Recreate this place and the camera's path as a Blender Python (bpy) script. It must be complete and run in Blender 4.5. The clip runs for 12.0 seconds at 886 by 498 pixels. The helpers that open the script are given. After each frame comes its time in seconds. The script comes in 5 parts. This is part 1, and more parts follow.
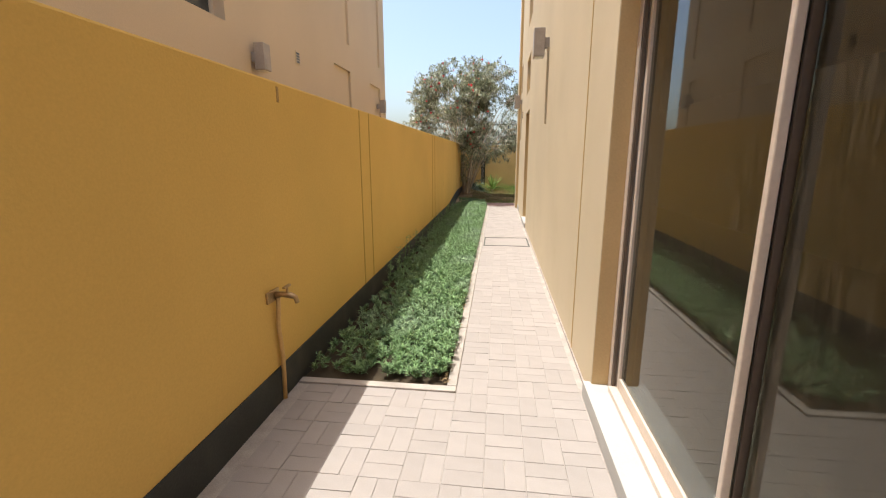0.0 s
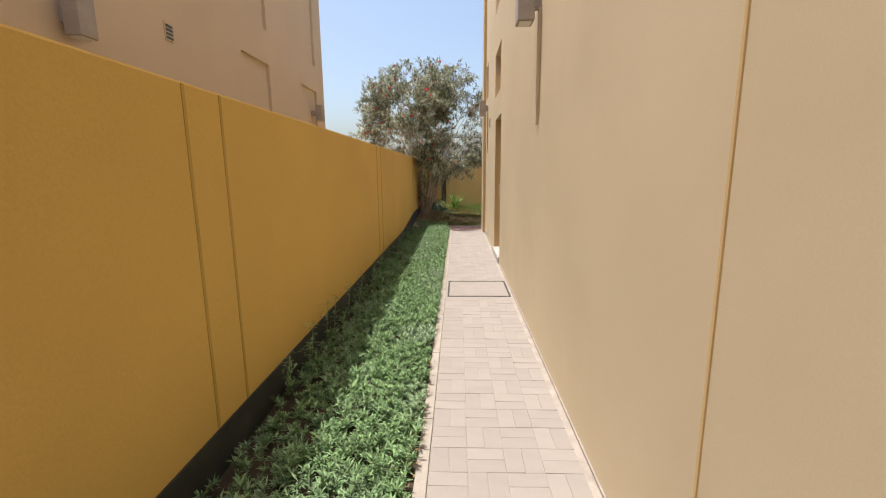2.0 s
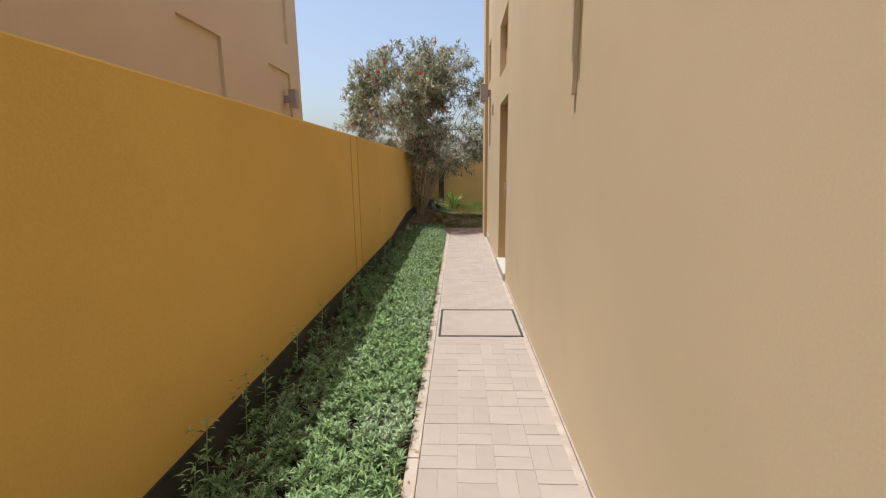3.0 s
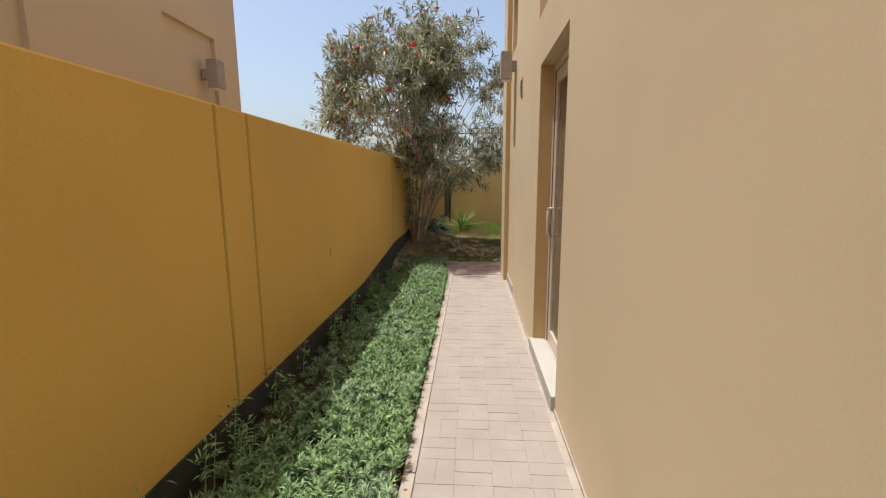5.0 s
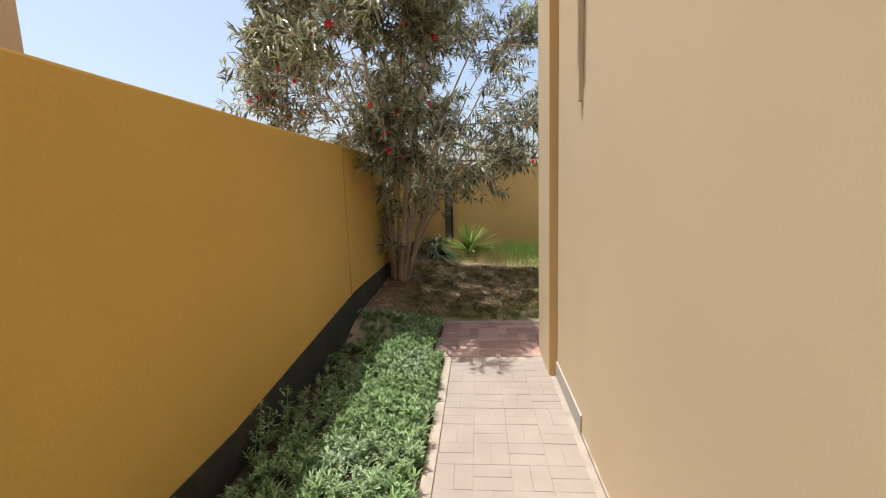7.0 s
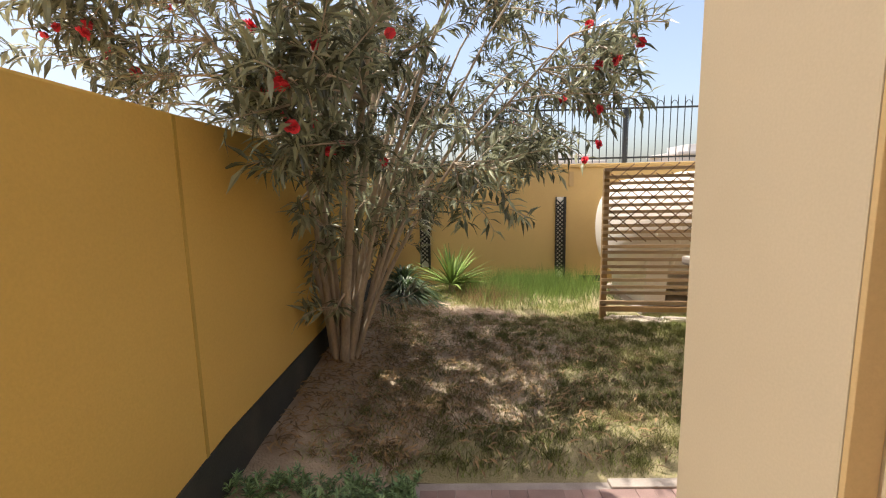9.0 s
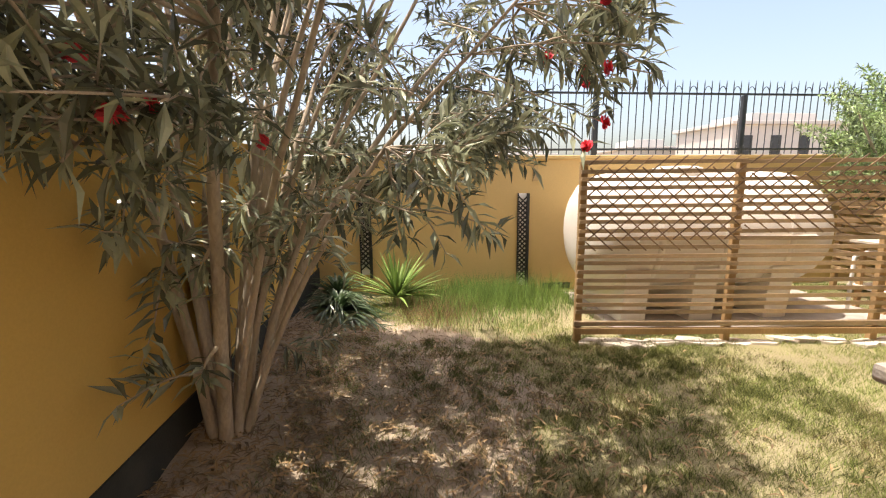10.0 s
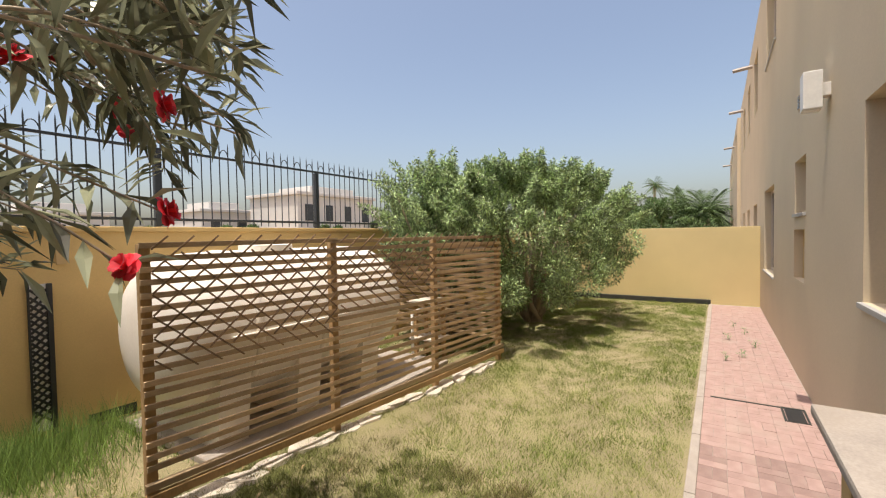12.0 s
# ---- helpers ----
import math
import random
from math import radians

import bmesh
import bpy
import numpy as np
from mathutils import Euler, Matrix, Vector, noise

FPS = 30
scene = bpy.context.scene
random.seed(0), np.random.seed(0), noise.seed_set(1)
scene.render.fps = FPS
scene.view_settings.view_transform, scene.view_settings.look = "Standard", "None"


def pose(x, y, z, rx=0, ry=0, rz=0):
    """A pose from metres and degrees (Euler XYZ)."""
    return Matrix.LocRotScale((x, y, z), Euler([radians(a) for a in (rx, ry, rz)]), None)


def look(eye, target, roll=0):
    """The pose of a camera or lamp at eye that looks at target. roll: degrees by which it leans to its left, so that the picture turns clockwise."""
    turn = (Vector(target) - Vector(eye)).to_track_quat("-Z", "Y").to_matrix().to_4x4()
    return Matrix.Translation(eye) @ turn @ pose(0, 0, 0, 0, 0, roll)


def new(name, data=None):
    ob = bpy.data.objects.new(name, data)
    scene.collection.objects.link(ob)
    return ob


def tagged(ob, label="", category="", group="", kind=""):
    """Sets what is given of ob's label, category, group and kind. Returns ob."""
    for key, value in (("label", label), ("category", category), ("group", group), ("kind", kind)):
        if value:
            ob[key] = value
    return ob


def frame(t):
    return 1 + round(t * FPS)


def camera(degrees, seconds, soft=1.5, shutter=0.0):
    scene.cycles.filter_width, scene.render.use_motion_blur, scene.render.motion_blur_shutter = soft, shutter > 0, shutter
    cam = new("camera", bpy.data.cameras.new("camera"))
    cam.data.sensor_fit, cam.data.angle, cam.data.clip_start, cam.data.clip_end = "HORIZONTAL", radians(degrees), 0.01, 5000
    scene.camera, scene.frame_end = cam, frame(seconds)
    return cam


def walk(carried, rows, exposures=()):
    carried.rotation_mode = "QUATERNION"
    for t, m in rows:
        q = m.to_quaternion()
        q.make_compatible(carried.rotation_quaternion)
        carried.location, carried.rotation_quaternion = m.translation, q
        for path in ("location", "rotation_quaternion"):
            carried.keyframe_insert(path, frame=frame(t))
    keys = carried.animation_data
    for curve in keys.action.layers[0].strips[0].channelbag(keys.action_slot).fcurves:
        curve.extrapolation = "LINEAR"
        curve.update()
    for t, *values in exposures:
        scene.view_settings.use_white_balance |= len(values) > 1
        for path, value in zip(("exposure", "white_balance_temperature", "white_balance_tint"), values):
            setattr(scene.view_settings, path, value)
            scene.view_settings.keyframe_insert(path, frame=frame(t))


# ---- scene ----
cam = camera(92.0, 12.0, soft=1.15)
PATH = [
    (0, (-0.619, 0.328, 1.507), (-0.863, 2.268, 1.085), -0.1),
    (0.5, (-0.687, 0.71, 1.541), (-0.849, 2.663, 1.144), 0.1),
    (1, (-0.674, 1.248, 1.55), (-0.791, 3.211, 1.186), -0.0),
    (1.5, (-0.713, 1.859, 1.537), (-0.83, 3.823, 1.18), -0.3),
    (2, (-0.697, 2.468, 1.534), (-0.767, 4.435, 1.179), -0.5),
    (2.5, (-0.648, 3.164, 1.547), (-0.72, 5.129, 1.182), -0.7),
    (3, (-0.64, 3.872, 1.548), (-0.712, 5.835, 1.171), -0.6),
    (5, (-0.571, 6.889, 1.541), (-0.699, 8.859, 1.218), -0.3),
    (5.5, (-0.57, 7.667, 1.518), (-0.702, 9.638, 1.204), -0.2),
    (6, (-0.63, 8.426, 1.56), (-0.764, 10.396, 1.241), 0.4),
    (6.5, (-0.625, 9.185, 1.526), (-0.776, 11.156, 1.22), -0.8),
    (7, (-0.592, 10.102, 1.503), (-0.761, 12.074, 1.217), -2.0),
    (8.8, (-0.764, 12.454, 1.581), (-0.819, 14.435, 1.314), -1.3),
    (9, (-0.797, 12.606, 1.607), (-0.842, 14.587, 1.334), -1.3),
    (9.5, (-0.82, 13.248, 1.637), (-0.833, 15.225, 1.333), -0.5),
    (10, (-0.678, 13.709, 1.644), (-0.51, 15.677, 1.327), -0.5),
    (10.5, (-0.586, 14.06, 1.636), (0.052, 15.927, 1.307), 0.1),
    (11, (-0.565, 14.293, 1.736), (0.459, 15.986, 1.442), -1.3),
    (11.5, (-0.366, 14.48, 1.777), (1.007, 15.923, 1.6), -0.9),
    (12, (-0.255, 14.587, 1.828), (1.425, 15.67, 1.767), -1.0),
]
EXPOSURES = [(0.0, 0.94, 6450, 8), (1.5, 0.8, 6500, 9), (3.0, 0.5, 6600, 10), (5.5, 0.5, 6700, 10), (7.0, 0.68, 6750, 10), (8.8, 0.97, 6900, 12), (9.3, 1.02, 7000, 13), (10.0, 1.17, 7150, 14), (10.5, 1.13, 7250, 15), (12.0, 0.48, 7100, 12)]
walk(cam, [(t, look(eye, target, roll)) for t, eye, target, roll in PATH], EXPOSURES)

# ---- world and sun ----
SUN_ELEV, SUN_AZ = radians(75.5), radians(-84.0)
world = bpy.data.worlds.new("world")
scene.world = world
world.use_nodes = True
wn = world.node_tree
sky = wn.nodes.new("ShaderNodeTexSky")
sky.sky_type = 'NISHITA'
sky.sun_disc = False
sky.sun_elevation = SUN_ELEV
sky.sun_rotation = SUN_AZ
sky.air_density, sky.dust_density, sky.ozone_density = 1.0, 4.0, 1.0
wn.links.new(sky.outputs[0], wn.nodes["Background"].inputs[0])
wn.nodes["Background"].inputs[1].default_value = 0.15
sun_data = bpy.data.lights.new("sun", 'SUN')
sun_data.energy, sun_data.angle, sun_data.color = 3.3, radians(0.53), (1.0, 0.97, 0.91)
sun = new("sun", sun_data)
sun_dir = Vector((math.sin(SUN_AZ) * math.cos(SUN_ELEV), math.cos(SUN_AZ) * math.cos(SUN_ELEV), math.sin(SUN_ELEV)))
sun.matrix_world = look(Vector((0, 10, 0)) + sun_dir * 40, (0, 10, 0))


# ---- materials ----
def material(name, colour, rough=0.8, spread=0.12, scale=6.0, fine=120.0, bump=0.15, metal=0.0, stain=None, stain_scale=1.5,
             stain_amount=0.35, island=0.0, rand=0.0, trans=0.0, spec=0.5, stretch=(1, 1, 1), depth=0.004):
    m = bpy.data.materials.new(name)
    m.use_nodes = True
    nt = m.node_tree
    n, l = nt.nodes, nt.links
    b = n["Principled BSDF"]
    b.inputs["Roughness"].default_value = rough
    b.inputs["Metallic"].default_value = metal
    b.inputs["Specular IOR Level"].default_value = spec
    tc = n.new("ShaderNodeTexCoord")
    mp = n.new("ShaderNodeMapping")
    mp.inputs["Scale"].default_value = stretch
    l.new(tc.outputs["Object"], mp.inputs[0])

    def tex(s, detail=4.0):
        t = n.new("ShaderNodeTexNoise")
        t.inputs["Scale"].default_value, t.inputs["Detail"].default_value = s, detail
        l.new(mp.outputs[0], t.inputs["Vector"])
        return t

    def mult(col, fac, amount, hi):
        mx = n.new("ShaderNodeMix")
        mx.data_type, mx.blend_type = 'RGBA', 'MULTIPLY'
        mx.inputs[0].default_value = 1.0
        rp = n.new("ShaderNodeMapRange")
        rp.inputs[1].default_value, rp.inputs[2].default_value = 0.25, 0.75
        rp.inputs[3].default_value, rp.inputs[4].default_value = 1 - amount, hi
        l.new(fac, rp.inputs[0])
        l.new(col, mx.inputs[6])
        l.new(rp.outputs[0], mx.inputs[7])
        return mx.outputs[2]

    base = n.new("ShaderNodeRGB")
    base.outputs[0].default_value = (*colour, 1)
    col = base.outputs[0]
    big, small = tex(scale), tex(fine, 3.0)
    col = mult(col, big.outputs[0], spread, 1 + spread)
    col = mult(col, small.outputs[0], spread * 0.7, 1 + spread * 0.7)
    if stain:
        st = tex(stain_scale, 7.0)
        rp = n.new("ShaderNodeMapRange")
        rp.inputs[1].default_value, rp.inputs[2].default_value = 0.5, 0.72
        rp.inputs[4].default_value = stain_amount
        l.new(st.outputs[0], rp.inputs[0])
        mx = n.new("ShaderNodeMix")
        mx.data_type = 'RGBA'
        l.new(rp.outputs[0], mx.inputs[0])
        l.new(col, mx.inputs[6])
        mx.inputs[7].default_value = (*stain, 1)
        col = mx.outputs[2]
    if island:
        g = n.new("ShaderNodeNewGeometry")
        col = mult(col, g.outputs["Random Per Island"], island, 1 + island)
    if rand:
        oi = n.new("ShaderNodeObjectInfo")
        col = mult(col, oi.outputs["Random"], rand, 1 + rand)
    l.new(col, b.inputs["Base Color"])
    if bump:
        bp = n.new("ShaderNodeBump")
        bp.inputs["Strength"].default_value, bp.inputs["Distance"].default_value = bump, depth
        l.new(small.outputs[0], bp.inputs["Height"])
        l.new(bp.outputs[0], b.inputs["Normal"])
    if trans:
        tr = n.new("ShaderNodeBsdfTranslucent")
        l.new(col, tr.inputs[0])
        ms = n.new("ShaderNodeMixShader")
        ms.inputs[0].default_value = trans
        l.new(b.outputs[0], ms.inputs[1])
        l.new(tr.outputs[0], ms.inputs[2])
        l.new(ms.outputs[0], n["Material Output"].inputs[0])
    return m


def glass_material(name, colour, rough, streaks, veil=0.02, grain=(22, 22, 4)):
    m = bpy.data.materials.new(name)
    m.use_nodes = True
    n, l = m.node_tree.nodes, m.node_tree.links
    b = n["Principled BSDF"]
    b.inputs["Base Color"].default_value = (*colour, 1)
    b.inputs["Transmission Weight"].default_value = 1.0
    b.inputs["IOR"].default_value = 1.5
    tc, mp = n.new("ShaderNodeTexCoord"), n.new("ShaderNodeMapping")
    mp.inputs["Scale"].default_value = grain
    l.new(tc.outputs["Object"], mp.inputs[0])
    t = n.new("ShaderNodeTexNoise")
    t.inputs["Scale"].default_value, t.inputs["Detail"].default_value = 1.6, 6
    l.new(mp.outputs[0], t.inputs["Vector"])
    rp = n.new("ShaderNodeMapRange")
    rp.inputs[1].default_value, rp.inputs[2].default_value = 0.48, 0.75
    rp.inputs[3].default_value, rp.inputs[4].default_value = veil, streaks
    l.new(t.outputs[0], rp.inputs[0])
    dust = n.new("ShaderNodeBsdfDiffuse")
    dust.inputs[0].default_value = (0.42, 0.34, 0.24, 1)
    ms = n.new("ShaderNodeMixShader")
    l.new(rp.outputs[0], ms.inputs[0])
    l.new(b.outputs[0], ms.inputs[1])
    l.new(dust.outputs[0], ms.inputs[2])
    l.new(ms.outputs[0], n["Material Output"].inputs[0])
    b.inputs["Roughness"].default_value = rough
    return m


OCHRE = (0.63, 0.41, 0.12)
M_OCHRE = material("ochre_render", OCHRE, 0.9, 0.06, 0.9, 90, 0.25, stain=(0.52, 0.36, 0.11), stain_scale=0.8, stain_amount=0.3, spec=0.2)
M_OCHRE_LINE = material("ochre_joint", (0.46, 0.31, 0.08), 0.9, 0.1, 4, 90, 0.2, spec=0.2)
M_HOUSE = material("cream_render", (0.58, 0.483, 0.34), 0.92, 0.05, 0.8, 140, 0.05, stain=(0.50, 0.41, 0.27), stain_scale=1.3, stain_amount=0.35, spec=0.2)
M_GARDEN_HOUSE = material("beige_render", (0.60, 0.50, 0.36), 0.92, 0.05, 0.8, 70, 0.12, spec=0.2)
M_NEIGHBOUR = material("peach_render", (0.63, 0.505, 0.36), 0.92, 0.05, 0.6, 90, 0.3, spec=0.2)
M_BACK = material("back_wall_render", (0.67, 0.475, 0.21), 0.9, 0.07, 1.0, 90, 0.3, stain=(0.5, 0.33, 0.15), stain_scale=1.1, stain_amount=0.35, spec=0.2)
M_EAST = material("east_wall_render", (0.68, 0.55, 0.29), 0.9, 0.06, 1.0, 90, 0.3, spec=0.2)
M_PLINTH = material("black_bitumen", (0.03, 0.032, 0.028), 0.8, 0.25, 5, 80, 0.4, stain=(0.09, 0.08, 0.06), stain_scale=4, stain_amount=0.4)
M_SILL = material("cream_stone", (0.40, 0.385, 0.365), 0.7, 0.06, 4, 90, 0.15)
M_FRAME = material("bronze_aluminium", (0.60, 0.50, 0.42), 0.4, 0.08, 5, 60, 0.05, metal=0.1)
M_FRAME_DARK = material("dark_rubber_track", (0.10, 0.07, 0.05), 0.6, 0.15, 6, 60, 0.1)
M_REVEAL = material("tan_reveal", (0.57, 0.40, 0.20), 0.9, 0.06, 2, 90, 0.25, spec=0.2)
M_GLASS = glass_material("tinted_glass", (0.33, 0.36, 0.31), 0.02, 0.12, 0.035, (40, 40, 5))
M_GLASS_OLD = glass_material("dusty_glass", (0.25, 0.24, 0.2), 0.05, 0.5, 0.20, (70, 70, 9))
M_PANE = glass_material("window_glass", (0.4, 0.42, 0.4), 0.02, 0.1)
M_PAVER = material("beige_paver", (0.315, 0.278, 0.255), 0.92, 0.08, 5, 150, 0.3, rand=0.035, stain=(0.25, 0.215, 0.19), stain_scale=2.2, stain_amount=0.35, spec=0.2)
M_RED = material("red_paver", (0.33, 0.225, 0.20), 0.9, 0.14, 9, 150, 0.35, rand=0.16, stain=(0.34, 0.27, 0.23), stain_scale=3, stain_amount=0.6, spec=0.2)
M_KERB = material("concrete_kerb", (0.37, 0.325, 0.285), 0.92, 0.15, 6, 130, 0.4, stain=(0.33, 0.28, 0.23), stain_scale=4, stain_amount=0.5, spec=0.2)
M_SAND = material("sand", (0.42, 0.32, 0.22), 0.97, 0.18, 3, 140, 0.6, spec=0.1)
M_JOINT = material("joint_sand", (0.36, 0.315, 0.28), 0.97, 0.2, 8, 160, 0.5, spec=0.1)
M_LAWN = material("lawn_soil", (0.33, 0.285, 0.165), 0.97, 0.22, 2.2, 120, 0.8, stain=(0.20, 0.21, 0.07), stain_scale=1.1, stain_amount=0.6, spec=0.1, depth=0.02)
M_SANDY = material("sandy_soil", (0.46, 0.365, 0.265), 0.97, 0.2, 2.4, 80, 0.9, stain=(0.25, 0.18, 0.12), stain_scale=3.3, stain_amount=0.7, spec=0.1, depth=0.02)
M_SOIL = material("dark_soil", (0.065, 0.05, 0.033), 0.97, 0.3, 5, 120, 0.7, spec=0.1)
M_BLADE = material("dry_grass", (0.29, 0.325, 0.105), 0.75, 0.1, 1.2, 30, 0, island=0.35, stain=(0.17, 0.25, 0.05), stain_scale=0.55, stain_amount=0.95, trans=0.3, spec=0.3)
M_TURF = material("green_turf", (0.19, 0.26, 0.055), 0.75, 0.1, 1.2, 30, 0, island=0.35, stain=(0.29, 0.31, 0.10), stain_scale=0.8, stain_amount=0.8, trans=0.3, spec=0.3)
M_STRAP = material("strap_leaf", (0.055, 0.095, 0.035), 0.4, 0.15, 3, 30, 0, trans=0.15, spec=0.6)
M_TUFT = material("olive_tuft", (0.15, 0.16, 0.055), 0.8, 0.1, 1.5, 30, 0, island=0.5, stain=(0.27, 0.20, 0.10), stain_scale=1.3, stain_amount=0.9, trans=0.2, spec=0.2)
M_TALL = material("green_grass", (0.21, 0.31, 0.085), 0.65, 0.1, 2, 30, 0, island=0.4, trans=0.3, spec=0.3)
M_COVER = material("groundcover_leaf", (0.20, 0.31, 0.14), 0.5, 0.12, 2.5, 30, 0, island=0.4, stain=(0.31, 0.39, 0.28), stain_scale=1.6, stain_amount=0.7, trans=0.1, spec=0.25)
M_OLEANDER = material("oleander_leaf", (0.27, 0.285, 0.19), 0.27, 0.1, 2, 30, 0, island=0.5, trans=0.3, spec=0.65)
M_DRYLEAF = material("dry_leaf", (0.30, 0.20, 0.10), 0.8, 0.15, 2, 30, 0, island=0.4, trans=0.2)
M_BARK = material("oleander_bark", (0.44, 0.36, 0.27), 0.9, 0.22, 7, 70, 0.7, stain=(0.20, 0.15, 0.10), stain_scale=5, stain_amount=0.5, stretch=(1, 1, 0.35), depth=0.01)
M_PETAL = material("red_petal", (0.72, 0.05, 0.075), 0.6, 0.15, 5, 60, 0, island=0.3, trans=0.25)
M_BUSH = material("bush_leaf", (0.32, 0.42, 0.20), 0.45, 0.1, 1.5, 30, 0, island=0.5, trans=0.12, spec=0.4)
M_SLAT = material("weathered_timber", (0.50, 0.36, 0.22), 0.85, 0.18, 3, 60, 0.4, rand=0.2, stain=(0.36, 0.27, 0.18), stain_scale=2, stain_amount=0.5, stretch=(0.4, 1, 1), spec=0.25)
M_POST = material("timber_post", (0.42, 0.27, 0.13), 0.85, 0.18, 3, 60, 0.4, stretch=(1, 1, 0.3), spec=0.25)
M_STICK = material("trellis_stick", (0.27, 0.18, 0.11), 0.85, 0.2, 5, 60, 0.3, rand=0.2)
M_TANK = material("cream_fibreglass", (0.82, 0.765, 0.68), 0.5, 0.05, 2, 50, 0.1, stain=(0.66, 0.56, 0.43), stain_scale=2.2, stain_amount=0.3)
M_STONE = material("broken_stone", (0.62, 0.55, 0.46), 0.92, 0.15, 6, 60, 0.6)
M_IRON = material("dark_painted_iron", (0.055, 0.065, 0.075), 0.5, 0.15, 8, 80, 0.1, metal=0.3)
M_BLACK = material("black_plastic", (0.02, 0.02, 0.02), 0.5, 0.2, 6, 60, 0.1)
M_WHITE = material("white_plastic", (0.78, 0.76, 0.72), 0.5, 0.05, 6, 60, 0.05)
M_LAMP = material("grey_lamp_housing", (0.36, 0.31, 0.27), 0.5, 0.1, 8, 60, 0.1)
M_LAMP_WHITE = material("white_lamp_housing", (0.75, 0.73, 0.68), 0.5, 0.06, 8, 60, 0.1)
M_BRASS = material("aged_brass", (0.42, 0.29, 0.15), 0.42, 0.2, 20, 120, 0.2, metal=0.85)
M_RUST = material("rust_mark", (0.32, 0.20, 0.07), 0.9, 0.2, 20, 90, 0.2)
M_VILLA = material("far_villa_render", (0.60, 0.575, 0.54), 0.9, 0.05, 0.5, 20, 0.1)
M_DARKWIN = material("dark_window", (0.05, 0.055, 0.06), 0.25, 0.2, 2, 20, 0.0)
M_HOSE = material("ochre_hose", (0.58, 0.36, 0.13), 0.6, 0.12, 10, 80, 0.1)
M_FARLEAF = material("far_foliage", (0.12, 0.19, 0.07), 0.7, 0.1, 1, 10, 0, island=0.45, trans=0.2)
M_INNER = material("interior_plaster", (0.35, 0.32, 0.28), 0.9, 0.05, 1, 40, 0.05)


# ---- builders ----
def mesh_ob(name, verts, faces, mat, parent=None, label="", smooth=False):
    me = bpy.data.meshes.new(name)
    me.from_pydata(verts, [], faces)
    me.materials.append(mat)
    if smooth:
        me.polygons.foreach_set("use_smooth", [True] * len(me.polygons))
    me.update()
    ob = new(name, me)
    if parent:
        ob.parent = parent
    if label:
        ob["label"] = label
    return ob


def part(name, bm, mat, parent=None, label="", smooth=False):
    bmesh.ops.recalc_face_normals(bm, faces=bm.faces)
    me = bpy.data.meshes.new(name)
    bm.to_mesh(me)
    bm.free()
    me.materials.append(mat)
    if smooth:
        me.polygons.foreach_set("use_smooth", [True] * len(me.polygons))
    ob = new(name, me)
    if parent:
        ob.parent = parent
    if label:
        ob["label"] = label
    return ob


def add_box(bm, x0, x1, y0, y1, z0, z1, bevel=0.0, m=None):
    c = bmesh.ops.create_cube(bm, size=1.0)["verts"]
    for v in c:
        v.co = Vector(((x0 + x1) / 2 + v.co.x * (x1 - x0), (y0 + y1) / 2 + v.co.y * (y1 - y0), (z0 + z1) / 2 + v.co.z * (z1 - z0)))
    if bevel:
        edges = list({e for v in c for e in v.link_edges})
        r = bmesh.ops.bevel(bm, geom=edges, offset=bevel, segments=2, affect='EDGES', profile=0.6)
        c = list({v for f in r["faces"] for v in f.verts} | {v for v in c if v.is_valid})
    if m is not None:
        for v in c:
            v.co = m @ v.co
    return bm


def box(name, x0, x1, y0, y1, z0, z1, mat, parent=None, label="", bevel=0.004):
    return part(name, add_box(bmesh.new(), x0, x1, y0, y1, z0, z1, bevel), mat, parent, label)


def thing(name, label, category, at=(0, 0, 0), group="", kind=""):
    ob = new(name)
    ob.location = at
    return tagged(ob, label, category, group, kind)


def wall_faces(u_range, z_range, holes, place):
    """A slab with rectangular through holes. place(u, z, d): d 0 outer, 1 inner."""
    us = sorted({*u_range, *[h[0] for h in holes], *[h[1] for h in holes]})
    zs = sorted({*z_range, *[h[2] for h in holes], *[h[3] for h in holes]})
    verts, faces, index = [], [], {}

    def v(i, j, d):
        k = (i, j, d)
        if k not in index:
            index[k] = len(verts)
            verts.append(place(us[i], zs[j], d))
        return index[k]

    def solid(i, j):
        if not (0 <= i < len(us) - 1 and 0 <= j < len(zs) - 1):
            return False
        u, z = (us[i] + us[i + 1]) / 2, (zs[j] + zs[j + 1]) / 2
        return not any(h[0] < u < h[1] and h[2] < z < h[3] for h in holes)

    for i in range(len(us) - 1):
        for j in range(len(zs) - 1):
            if not solid(i, j):
                continue
            for d in (0, 1):
                faces.append((v(i, j, d), v(i + 1, j, d), v(i + 1, j + 1, d), v(i, j + 1, d)))
            for di, dj, a, b in ((-1, 0, (i, j), (i, j + 1)), (1, 0, (i + 1, j), (i + 1, j + 1)), (0, -1, (i, j), (i + 1, j)), (0, 1, (i, j + 1), (i + 1, j + 1))):
                if not solid(i + di, j + dj):
                    faces.append((v(*a, 0), v(*b, 0), v(*b, 1), v(*a, 1)))
    return verts, faces


def holed_wall(name, u_range, z_range, holes, place, mat, label):
    verts, faces = wall_faces(u_range, z_range, holes, place)
    bm = bmesh.new()
    vs = [bm.verts.new(p) for p in verts]
    for f in faces:
        bm.faces.new([vs[i] for i in f])
    return tagged(part(name, bm, mat), label, "wall", kind="structure")


